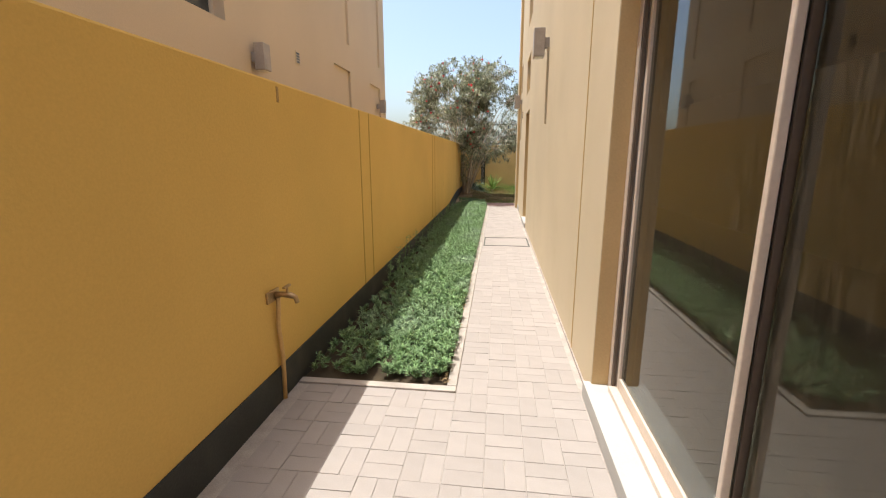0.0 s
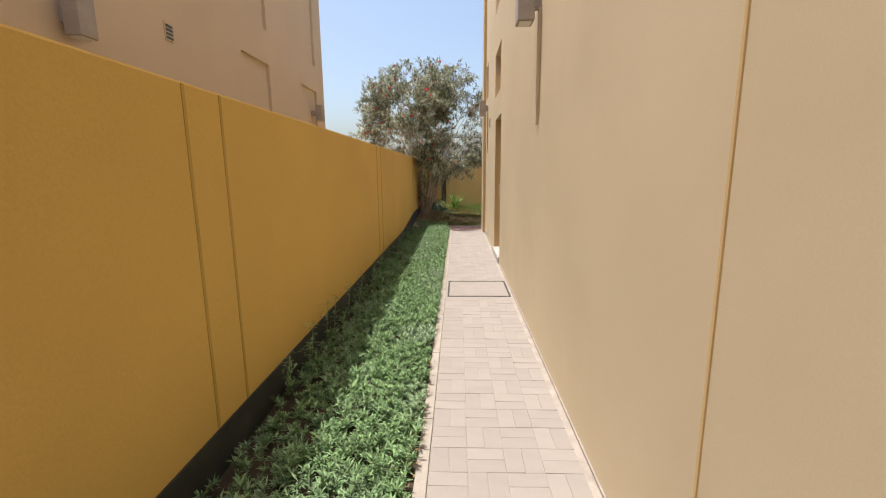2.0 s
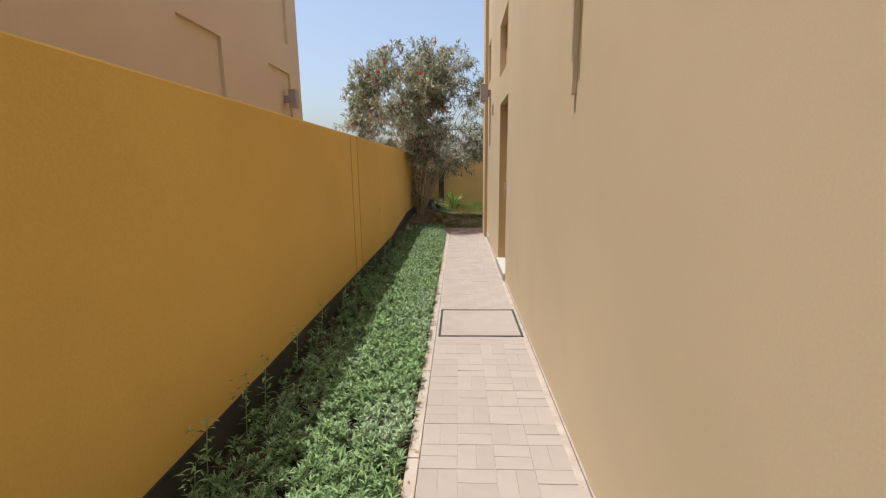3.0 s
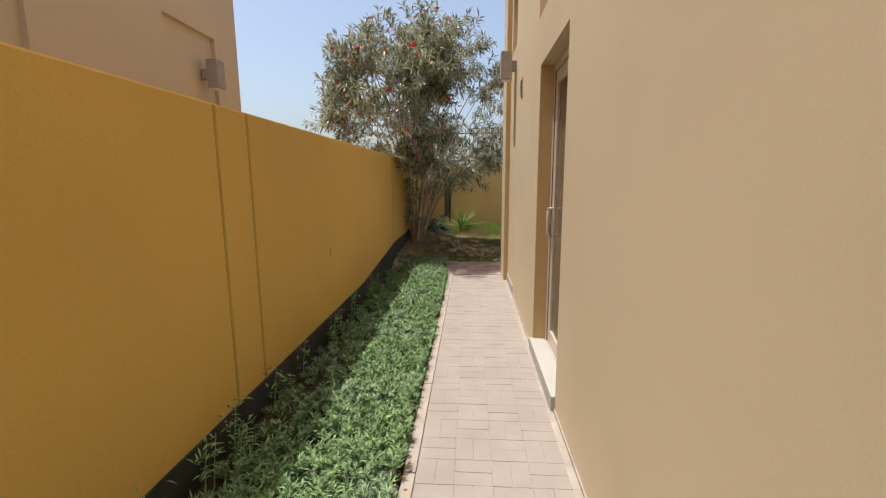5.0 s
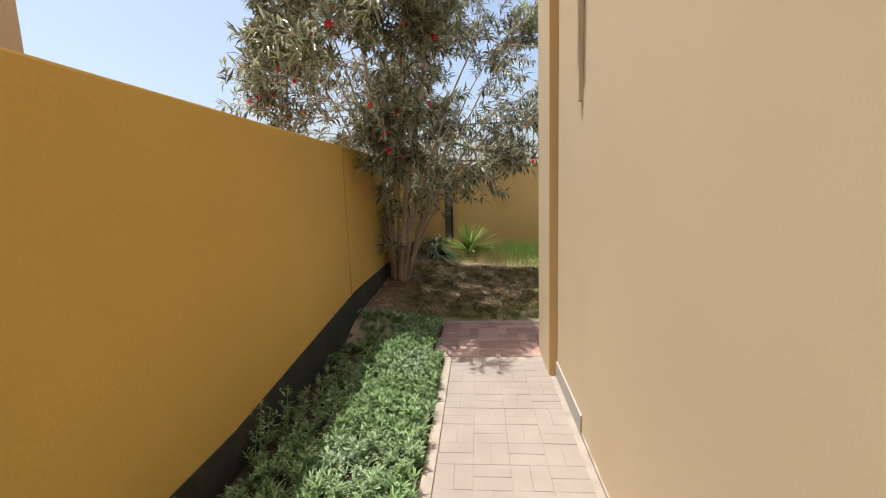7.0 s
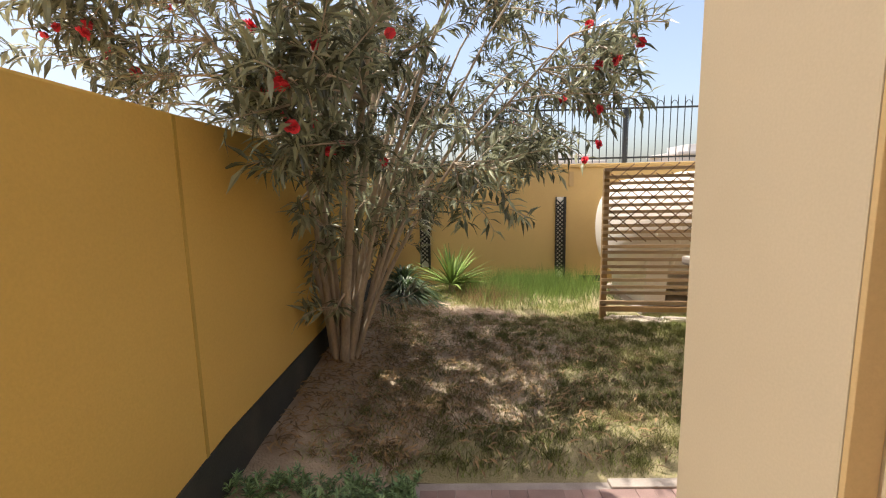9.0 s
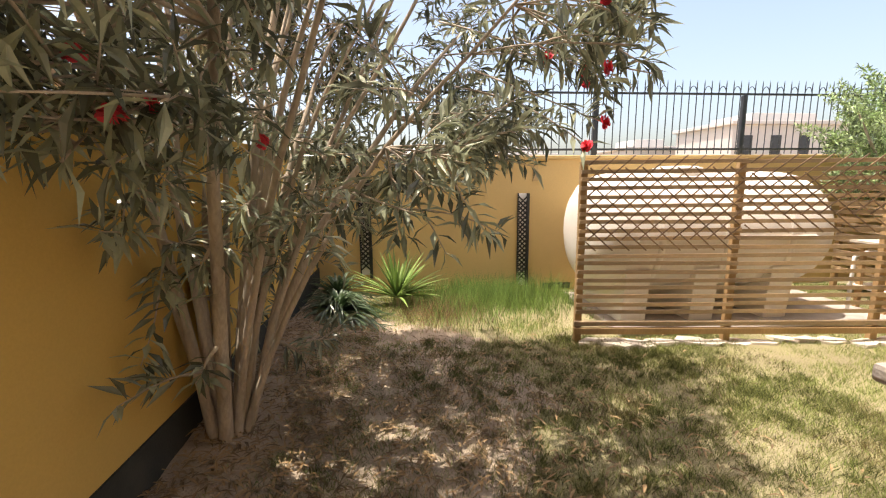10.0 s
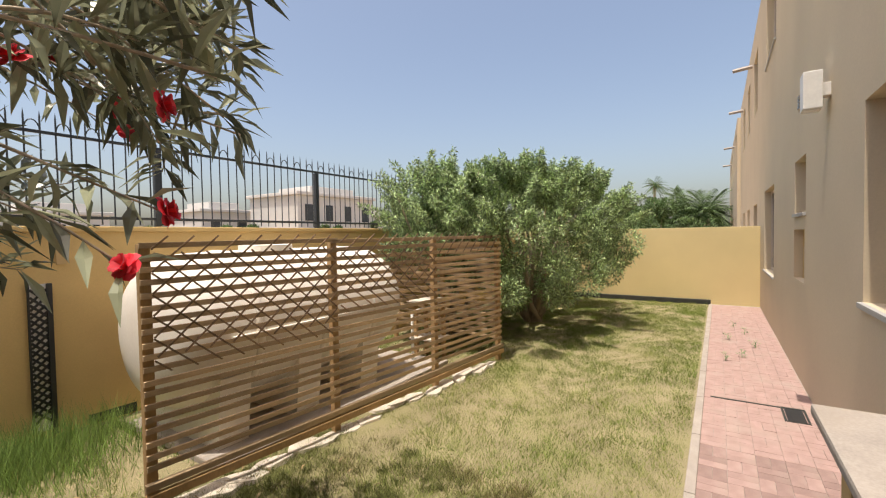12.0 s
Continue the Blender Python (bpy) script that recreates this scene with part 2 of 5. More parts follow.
def tube_data(points, radii, sides=7):
    pts = [Vector(p) for p in points]
    verts, faces = [], []
    for i, p in enumerate(pts):
        d = (pts[min(i + 1, len(pts) - 1)] - pts[max(i - 1, 0)]).normalized()
        a = d.orthogonal().normalized() if i == 0 else (a - d * a.dot(d)).normalized()
        b = d.cross(a)
        for k in range(sides):
            w = 2 * math.pi * k / sides
            verts.append(p + (a * math.cos(w) + b * math.sin(w)) * radii[i])
        if i:
            o = (i - 1) * sides
            for k in range(sides):
                k2 = (k + 1) % sides
                faces.append((o + k, o + k2, o + sides + k2, o + sides + k))
    faces.append(tuple(range(sides - 1, -1, -1)))
    faces.append(tuple(range(len(verts) - sides, len(verts))))
    return [tuple(v) for v in verts], faces


def join_data(items):
    verts, faces = [], []
    for v, f in items:
        o = len(verts)
        verts += v
        faces += [tuple(i + o for i in q) for q in f]
    return verts, faces


def leaf_data(base, direction, up, length, width, droop=0.15, fold=0.25):
    """Folded lance leaves, five corners each, from numpy rows."""
    d = direction / np.linalg.norm(direction, axis=1, keepdims=True)
    s = np.cross(d, up)
    s /= np.maximum(np.linalg.norm(s, axis=1, keepdims=True), 1e-6)
    n = np.cross(s, d)
    L, W = length[:, None], width[:, None]
    mid = base + d * L * 0.5
    tip = base + d * L - n * L * droop
    lift = n * W * fold
    v = np.stack([base, mid - s * W / 2 + lift, mid, mid + s * W / 2 + lift, tip], axis=1).reshape(-1, 3)
    o = (np.arange(len(base)) * 5)[:, None, None]
    f = (np.array([[0, 2, 1], [0, 3, 2], [1, 2, 4], [2, 3, 4]])[None] + o).reshape(-1, 3)
    return v, f


def leaves_ob(name, arrays, mat, parent=None, label=""):
    v, f = leaf_data(*arrays)
    return mesh_ob(name, v.tolist(), f.tolist(), mat, parent, label)


def blades_ob(name, x, y, z, h, w, lean, mat, seed):
    r = np.random.default_rng(seed)
    n = len(x)
    a = r.uniform(0, 2 * math.pi, n)
    b = r.uniform(0, 2 * math.pi, n)
    base = np.stack([x, y, z], 1)
    side = np.stack([np.cos(a), np.sin(a), np.zeros(n)], 1) * (w / 2)[:, None]
    off = np.stack([np.cos(b) * lean * h, np.sin(b) * lean * h, h], 1)
    v = np.stack([base - side, base + side, base + off], 1).reshape(-1, 3)
    f = np.arange(3 * n).reshape(-1, 3)
    return mesh_ob(name, v.tolist(), f.tolist(), mat)


# ---- setting: ground ----
def ground_sheet(name, x0, x1, y0, y1, z, mat, nx=2, ny=2, rough=0.0, label="", thick=0.0):
    xs, ys = np.linspace(x0, x1, nx), np.linspace(y0, y1, ny)
    verts = [(x, y, z + rough * noise.noise(Vector((x * 1.3, y * 1.3, 0)))) for y in ys for x in xs]
    faces = [(j * nx + i, j * nx + i + 1, (j + 1) * nx + i + 1, (j + 1) * nx + i) for j in range(ny - 1) for i in range(nx - 1)]
    return tagged(mesh_ob(name, verts, faces, mat, smooth=rough > 0), label, "ground", kind="structure")


ground_sheet("ground", -700, 900, -600, 1000, -0.16, M_SAND, label="pale sandy ground reaching to the horizon")
ground_sheet("ground_lawn", -1.95, 12.4, 14.78, 19.87, -0.01, M_LAWN, 90, 40, 0.025, label="dry patchy lawn soil with sandy spots")


def mound_z(x, y):
    """Height of the sandy rise round the oleander; it sinks below the lawn at its rim."""
    rise = np.exp(-(((x + 1.0) / 1.5) ** 2 + ((y - 16.9) / 1.7) ** 2) ** 1.5)
    bank = np.exp(-((x + 2.0) / 0.62) ** 2) / (1 + np.exp(-(y - 14.2) * 7))
    return -0.06 + 0.10 * rise + 0.21 * bank


def sand_mound():
    nx, ny = 74, 110
    verts, cells = [], []
    for j in range(ny):
        for i in range(nx):
            x, y = -1.945 + 3.6 * i / (nx - 1), 13.3 + 6.5 * j / (ny - 1)
            p = Vector((x, y, 0))
            verts.append((x, y, float(mound_z(x, y)) + 0.016 * noise.noise(p * 1.9) + 0.009 * noise.noise(p * 7)))
            if i and j and (y > 14.87 or x < -1.05):
                cells.append(((j - 1) * nx + i - 1, (j - 1) * nx + i, j * nx + i, j * nx + i - 1))
    return tagged(mesh_ob("ground_sand", verts, cells, M_SANDY, smooth=True), "bare pale sandy soil under the oleander", "ground", kind="structure")


sand_mound()
ground_sheet("ground_bed", -1.95, -0.9, 2.9, 14.85, -0.015, M_SOIL, 12, 90, 0.02, label="dark soil of the narrow planted bed")
ground_sheet("ground_paving_bed", -1.95, 0.0, -3.0, 2.9, -0.0045, M_JOINT, label="sandy bedding between beige pavers")
ground_sheet("ground_path_bed", -0.9, 0.0, 2.9, 13.75, -0.0045, M_JOINT, label="sandy bedding under the side path")
ground_sheet("ground_red_bed", -1.03, 12.4, 13.75, 14.78, -0.007, M_JOINT, label="sandy bedding under the red path")

# ---- setting: walls ----
WALL_X, WALL_TOP, BACK_Y, GARDEN_Y, EAST_X = -1.95, 1.95, 19.87, 13.75, 12.4
bm = add_box(bmesh.new(), WALL_X - 0.2, WALL_X, -3.2, BACK_Y + 0.2, -0.15, WALL_TOP, 0.012)
west_wall = tagged(part("wall_west", bm, M_OCHRE), "tall ochre rendered boundary wall with faint pilaster joints", "wall", kind="structure")
for y in (4.47, 4.78, 9.19, 9.53, 14.42):
    box("joint", WALL_X - 0.002, WALL_X + 0.004, y - 0.011, y + 0.011, 0.2, WALL_TOP - 0.01, M_OCHRE_LINE, west_wall, bevel=0.001)
box("plinth_band", WALL_X, WALL_X + 0.012, -3.0, 12.2, -0.1, 0.22, M_PLINTH, west_wall, "black bitumen band along the wall foot", 0.004)
ramp = [(WALL_X + d, y, z) for d in (-0.01, 0.012) for y, z in ((12.2, -0.1), (BACK_Y, -0.1), (BACK_Y, 0.42), (14.6, 0.42), (12.2, 0.22))]
mesh_ob("plinth_band", ramp, [(0, 1, 2, 3, 4), (9, 8, 7, 6, 5)] + [(k, (k + 1) % 5, 5 + (k + 1) % 5, 5 + k) for k in range(5)], M_PLINTH, west_wall, "black bitumen band rising towards the garden")
box("stain_mark", WALL_X, WALL_X + 0.003, 2.89, 2.915, 1.83, 1.92, M_RUST, west_wall, "short rusty streak", 0.001)
box("stain_mark", WALL_X, WALL_X + 0.003, 10.95, 10.97, 0.80, 0.88, M_RUST, west_wall, "short rusty streak", 0.001)

bm = add_box(bmesh.new(), WALL_X, EAST_X + 0.2, BACK_Y, BACK_Y + 0.2, -0.15, 1.93, 0.01)
back_wall = tagged(part("wall_north", bm, M_BACK), "yellow rendered garden wall below a black iron fence", "wall", kind="structure")
box("coping", WALL_X, EAST_X + 0.2, BACK_Y - 0.025, BACK_Y + 0.225, 1.93, 1.985, M_BACK, back_wall, bevel=0.01)
box("joint", 1.16, 1.24, BACK_Y - 0.018, BACK_Y, 1.62, 1.86, M_REVEAL, back_wall, "short raised tan plaster strip", 0.004)
box("drain_hole", 1.36, 1.78, BACK_Y - 0.006, BACK_Y + 0.004, 0.0, 0.1, M_BLACK, back_wall, "dark low drain gap", 0.002)
bm = add_box(bmesh.new(), EAST_X, EAST_X + 0.2, GARDEN_Y, BACK_Y, -0.15, 1.93, 0.01)
east_wall = tagged(part("wall_east", bm, M_EAST), "plain sunlit yellow garden wall with a low kerb", "wall", kind="structure")
box("foot_kerb", EAST_X - 0.12, EAST_X, 14.75, BACK_Y - 0.03, -0.05, 0.11, M_PLINTH, east_wall, "dark low kerb", 0.01)


def house_side(u, z, d):
    return (0.0 + 0.25 * d, u, z)


def house_garden(u, z, d):
    return (u, GARDEN_Y - 0.25 * d, z)


H_TOP = 7.4
side_holes = [(-0.6, 2.89, 0.10, 2.46), (9.6, 10.66, 0.10, 2.46), (9.75, 10.8, 2.86, 3.6), (12.62, 13.2, 3.2, 3.95), (9.75, 10.8, 4.3, 5.9)]
holed_wall("wall_house_side", (-3.0, 13.75), (-0.15, H_TOP), side_holes, house_side, M_HOUSE, "cream rendered house side wall in sunlight")
garden_holes = [(1.9, 3.78, 1.32, 2.70), (6.12, 6.96, 2.03, 2.70), (6.18, 7.0, 1.2, 1.83), (9.47, 11.4, 0.98, 2.66), (9.3, 11.1, 5.2, 6.8), (6.2, 7.0, 5.0, 6.6), (2.0, 3.7, 5.0, 6.6)]
holed_wall("wall_house_garden", (0.25, 12.6), (-0.15, H_TOP), garden_holes, house_garden, M_GARDEN_HOUSE, "beige rendered house wall facing the garden")
pier = tagged(box("trim_pier", -0.065, 0.1, 13.375, 13.93, -0.1, H_TOP, M_HOUSE, bevel=0.006), "cream rendered corner pier standing slightly proud", "pier", kind="structure")
# thin strip over the pier's south face, darker tan than its render
box("return_strip", -0.063, 0.0, 13.362, 13.3745, -0.02, H_TOP - 0.02, M_REVEAL, pier, "thin tan strip on the pier return", 0.002)
tagged(box("trim_base_strip", -0.012, 0.0, 12.55, 13.373, -0.02, 0.12, M_SILL, bevel=0.003), "pale cream stone strip at the wall foot", "trim", kind="structure")
tagged(box("trim_crack", -0.006, 0.002, 3.595, 3.607, 0.0, H_TOP - 0.1, M_REVEAL, bevel=0.001), "thin brown movement joint in the render", "joint", kind="structure")
tagged(box("roof_house", 0.02, 12.6, -3.0, 13.5, H_TOP, H_TOP + 0.25, M_HOUSE), "flat cream house roof", "roof", kind="structure")
tagged(box("wall_house_back", 12.35, 12.6, -3.0, 13.5, -0.15, H_TOP, M_HOUSE), "plain cream far house wall", "wall", kind="structure")
tagged(box("wall_house_front", 0.25, 12.35, -3.0, -2.8, -0.15, H_TOP, M_HOUSE), "plain cream front house wall", "wall", kind="structure")
tagged(box("wall_alley_end", -1.95, 0.0, -3.2, -3.0, -0.15, 2.2, M_OCHRE), "plain ochre wall closing the alley", "wall", kind="structure")
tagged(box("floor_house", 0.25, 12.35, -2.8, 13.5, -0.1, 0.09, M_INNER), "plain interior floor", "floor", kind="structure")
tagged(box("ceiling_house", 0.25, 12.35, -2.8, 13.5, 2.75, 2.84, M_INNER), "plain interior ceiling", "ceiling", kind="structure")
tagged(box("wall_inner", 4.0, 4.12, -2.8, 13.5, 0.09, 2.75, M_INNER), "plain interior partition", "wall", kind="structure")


# ---- doors and windows ----
def sliding_door():
    t = thing("door_1", "large bronze-framed sliding glass door with dusty dark panes", "door", (0, 0, 0), kind="structure")
    y0, y1, z0, z1 = -0.6, 2.89, 0.10, 2.46
    for a, b, n in ((y1 - 0.05, y1, "jamb"), (y0, y0 + 0.05, "jamb")):
        box(n, 0.10, 0.22, a, b, z0, z1, M_FRAME, t, bevel=0.006)
    box("head", 0.10, 0.22, y0 + 0.07, y1 - 0.07, z1 - 0.07, z1, M_FRAME, t, bevel=0.006)
    box("track", 0.085, 0.22, y0 + 0.07, y1 - 0.07, z0, z0 + 0.035, M_FRAME, t, bevel=0.004)
    box("seal", 0.105, 0.125, y1 - 0.078, y1 - 0.052, z0 + 0.036, z1 - 0.071, M_FRAME_DARK, t, bevel=0.002)
    for k, (a, b, x) in enumerate(((1.62, 2.808, 0.13), (0.42, 1.655, 0.175), (-0.53, 0.45, 0.13))):
        slim = 0.012 if k == 1 else 0.036
        leaf = box("door_leaf", x, x + 0.03, b - slim, b, z0 + 0.04, z1 - 0.075, M_FRAME_DARK if k == 1 else M_FRAME, t, bevel=0.003)
        box("stile", x, x + 0.03, a + (0.012 if k == 0 else 0), a + 0.036, z0 + 0.04, z1 - 0.075, M_FRAME, leaf, bevel=0.005)
        box("rail", x + 0.001, x + 0.034, a + 0.036, b - 0.036, z0 + 0.04, z0 + 0.11, M_FRAME, leaf, bevel=0.005)
        box("rail", x + 0.001, x + 0.034, a + 0.036, b - 0.036, z1 - 0.14, z1 - 0.075, M_FRAME, leaf, bevel=0.005)
        box("pane", x + 0.014, x + 0.020, a + 0.036, b - 0.036, z0 + 0.11, z1 - 0.14, M_GLASS, leaf, bevel=0.0)
    # far reveal only: thin lining, browner and darker than the wall render
    box("reveal_lining", 0.004, 0.10, y1 - 0.006, y1 - 0.001, z0, z1 - 0.002, M_REVEAL, t, "thin tan lining on the far reveal", 0.001)
    box("sill", -0.045, 0.10, y0 - 0.02, y1 + 0.03, 0.0, 0.104, M_SILL, t, "pale cream stone sill", 0.006)
    box("sill_slope", 0.10, 0.25, y0, y1, 0.05, 0.106, M_SILL, t, bevel=0.003)
    return t


def side_door():
    t = thing("door_2", "bronze-framed glass side door with grimy streaked pane", "door", (0, 0, 0), kind="structure")
    y0, y1, z0, z1 = 9.6, 10.66, 0.10, 2.46
    for a, b in ((y1 - 0.06, y1), (y0, y0 + 0.06)):
        box("jamb", 0.11, 0.21, a, b, z0, z1, M_FRAME, t, bevel=0.005)
    box("head", 0.11, 0.21, y0 + 0.06, y1 - 0.06, z1 - 0.06, z1, M_FRAME, t, bevel=0.005)
    leaf = box("door_leaf", 0.12, 0.165, y1 - 0.15, y1 - 0.065, z0 + 0.01, z1 - 0.07, M_FRAME, t, bevel=0.005)
    box("stile", 0.12, 0.165, y0 + 0.065, y0 + 0.15, z0 + 0.01, z1 - 0.07, M_FRAME, leaf, bevel=0.005)
    box("rail", 0.121, 0.164, y0 + 0.15, y1 - 0.15, z0 + 0.01, z0 + 0.13, M_FRAME, leaf, bevel=0.005)
    box("rail", 0.121, 0.164, y0 + 0.15, y1 - 0.15, z1 - 0.17, z1 - 0.07, M_FRAME, leaf, bevel=0.005)
    box("pane", 0.138, 0.146, y0 + 0.15, y1 - 0.15, z0 + 0.13, z1 - 0.17, M_GLASS_OLD, leaf, "dusty streaked glass", 0.0)
    v, f = tube_data([(0.118, 10.545, 1.06), (0.09, 10.545, 1.065), (0.085, 10.545, 1.09), (0.085, 10.545, 1.26), (0.09, 10.545, 1.285), (0.118, 10.545, 1.29)], [0.014, 0.015, 0.017, 0.017, 0.015, 0.014], 12)
    mesh_ob("handle", v, f, M_FRAME, leaf, "upright rounded bronze pull handle", True)
    part("cap", add_box(bmesh.new(), 0.07, 0.118, 10.53, 10.56, 1.291, 1.298, 0.002), M_WHITE, leaf, "small white plastic cap")
    box("seal", 0.114, 0.1195, y1 - 0.066, y1 - 0.061, z0 + 0.01, z1 - 0.07, M_FRAME_DARK, t, bevel=0.001)
    # same darker tan lining on this door's far reveal
    box("reveal_lining", 0.004, 0.11, y1 - 0.006, y1 - 0.001, z0, z1 - 0.002, M_REVEAL, t, "thin tan lining on the far reveal", 0.001)
    box("sill", -0.03, 0.11, y0 - 0.01, y1 + 0.02, 0.0, 0.104, M_SILL, t, "pale cream stone step", 0.006)
    box("threshold", 0.11, 0.25, y0, y1, 0.05, 0.107, M_SILL, t, bevel=0.003)
    return t


sliding_door()
side_door()


def window(name, u0, u1, z0, z1, axis, glazed=True, mull=1):
    t = thing(name, "recessed bronze-framed house window" if glazed else "shallow blind recess in the render", "window", kind="structure")

    def bx(n, a, b, c, d, d0, d1, mat, parent, bevel=0.004):
        if axis == "x":
            return box(n, d0, d1, a, b, c, d, mat, parent, bevel=bevel)
        return box(n, a, b, GARDEN_Y - d1, GARDEN_Y - d0, c, d, mat, parent, bevel=bevel)
    if not glazed:
        bx("back_panel", u0, u1, z0, z1, 0.09, 0.2, M_REVEAL, t, 0.0)
        return t
    f = bx("window_frame", u0, u0 + 0.05, z0, z1, 0.12, 0.18, M_FRAME, t)
    bx("jamb", u1 - 0.05, u1, z0, z1, 0.12, 0.18, M_FRAME, f)
    bx("rail", u0 + 0.05, u1 - 0.05, z0, z0 + 0.05, 0.12, 0.18, M_FRAME, f)
    bx("rail", u0 + 0.05, u1 - 0.05, z1 - 0.05, z1, 0.12, 0.18, M_FRAME, f)
    n = mull + 1
    w = (u1 - u0 - 0.1) / n
    for k in range(n):
        a = u0 + 0.05 + k * w
        if k:
            bx("mullion", a - 0.02, a + 0.02, z0 + 0.05, z1 - 0.05, 0.125, 0.175, M_FRAME, f)
        bx("pane", a + (0.02 if k else 0), a + w - (0.02 if k < n - 1 else 0), z0 + 0.05, z1 - 0.05, 0.147, 0.153, M_PANE, t, 0.0)
    bx("window_sill", u0 - 0.02, u1 + 0.02, z0 - 0.04, z0 - 0.001, -0.03, 0.119, M_SILL, t)
    return t


window("window_1", 9.75, 10.8, 2.86, 3.6, "x", False)
window("window_2", 12.62, 13.2, 3.2, 3.95, "x", False)
window("window_3", 9.75, 10.8, 4.3, 5.9, "x", False)
window("window_4", 1.9, 3.78, 1.32, 2.70, "y")
window("window_5", 6.12, 6.96, 2.03, 2.70, "y", mull=0)
window("window_6", 6.18, 7.0, 1.2, 1.83, "y", False)
window("window_7", 9.47, 11.4, 0.98, 2.66, "y")
window("window_8", 9.3, 11.1, 5.2, 6.8, "y")
window("window_9", 6.2, 7.0, 5.0, 6.6, "y", mull=0)
window("window_10", 2.0, 3.7, 5.0, 6.6, "y")


# ---- wall fittings ----
def wall_lamp(at, face, mat, label, conduit=True):
    """Box lamp on a wall; face: turn about z so that +x points out of the wall."""
    t = thing("wall_lamp", label, "lamp", at, group="wall lamps")
    bm = add_box(bmesh.new(), 0.06, 0.20, -0.09, 0.09, -0.17, 0.17, 0.01)
    part("housing", bm, mat, t)
    part("diffuser", add_box(bmesh.new(), 0.08, 0.18, -0.07, 0.07, -0.178, -0.171, 0.002), M_WHITE, t, "white lower diffuser")
    part("bracket", add_box(bmesh.new(), -0.03, 0.06, -0.05, 0.05, -0.06, 0.06, 0.006), mat, t)
    if conduit:
        part("conduit", add_box(bmesh.new(), 0.0, 0.026, 0.02, 0.06, -1.0, -0.062, 0.003), M_HOUSE, t, "cream painted conduit strip")
    t.rotation_euler = (0, 0, radians(face))
    return t


wall_lamp((0, 6.38, 2.93), 180, M_LAMP, "grey box lamp on the cream house wall")
wall_lamp((0, 12.68, 2.95), 180, M_LAMP, "grey box lamp on the house wall by the corner")
wall_lamp((-3.93, 6.16, 2.82), 0, M_LAMP, "grey box lamp on the neighbouring house", False)
wall_lamp((-3.93, 12.4, 2.86), 0, M_LAMP, "grey box lamp on the neighbouring house by its corner", False)
wall_lamp((4.89, GARDEN_Y, 3.08), 90, M_LAMP_WHITE, "white box lamp on the garden wall of the house", False)


def vent(at, face):
    t = thing("wall_vent", "small dark louvred wall vent", "vent", at, group="wall vents")
    part("frame", add_box(bmesh.new(), 0.0, 0.012, -0.07, 0.07, -0.1, 0.1, 0.003), M_HOUSE, t)
    for k in range(4):
        part("slat", add_box(bmesh.new(), 0.012, 0.02, -0.055, 0.055, -0.08 + k * 0.042, -0.055 + k * 0.042, 0.002), M_DARKWIN, t)
    t.rotation_euler = (0, 0, radians(face))


vent((0, 11.95, 2.55), 180)
vent((-3.93, 7.5, 3.1), 0)
vent((6.58, GARDEN_Y, 3.39), 90)


def garden_tap():
    t = thing("garden_tap", "old brass garden tap on an ochre pipe", "tap", (WALL_X, 2.66, 0.69))
    v, f = tube_data([(0.02, 0, -0.95 + 0.26), (0.025, 0.005, -0.4), (0.022, -0.01, -0.2), (0.03, 0, -0.02)], [0.014] * 4, 10)
    mesh_ob("pipe", v, f, M_HOSE, t, "ochre painted supply pipe", True)
    part("wall_plate", add_box(bmesh.new(), 0.0, 0.014, -0.09, 0.05, -0.035, 0.035, 0.006), M_BRASS, t)
    v, f = tube_data([(0.01, 0, 0), (0.06, 0, 0.005), (0.11, 0, 0.0), (0.14, 0, -0.01), (0.15, 0, -0.045)], [0.02, 0.018, 0.02, 0.015, 0.014], 10)
    mesh_ob("spout", v, f, M_BRASS, t, smooth=True)
    v, f = tube_data([(0.09, 0, 0.015), (0.09, 0, 0.05)], [0.008, 0.008], 8)
    mesh_ob("stem", v, f, M_BRASS, t, smooth=True)
    part("lever", add_box(bmesh.new(), 0.08, 0.10, -0.04, 0.04, 0.05, 0.062, 0.004), M_BRASS, t)


garden_tap()


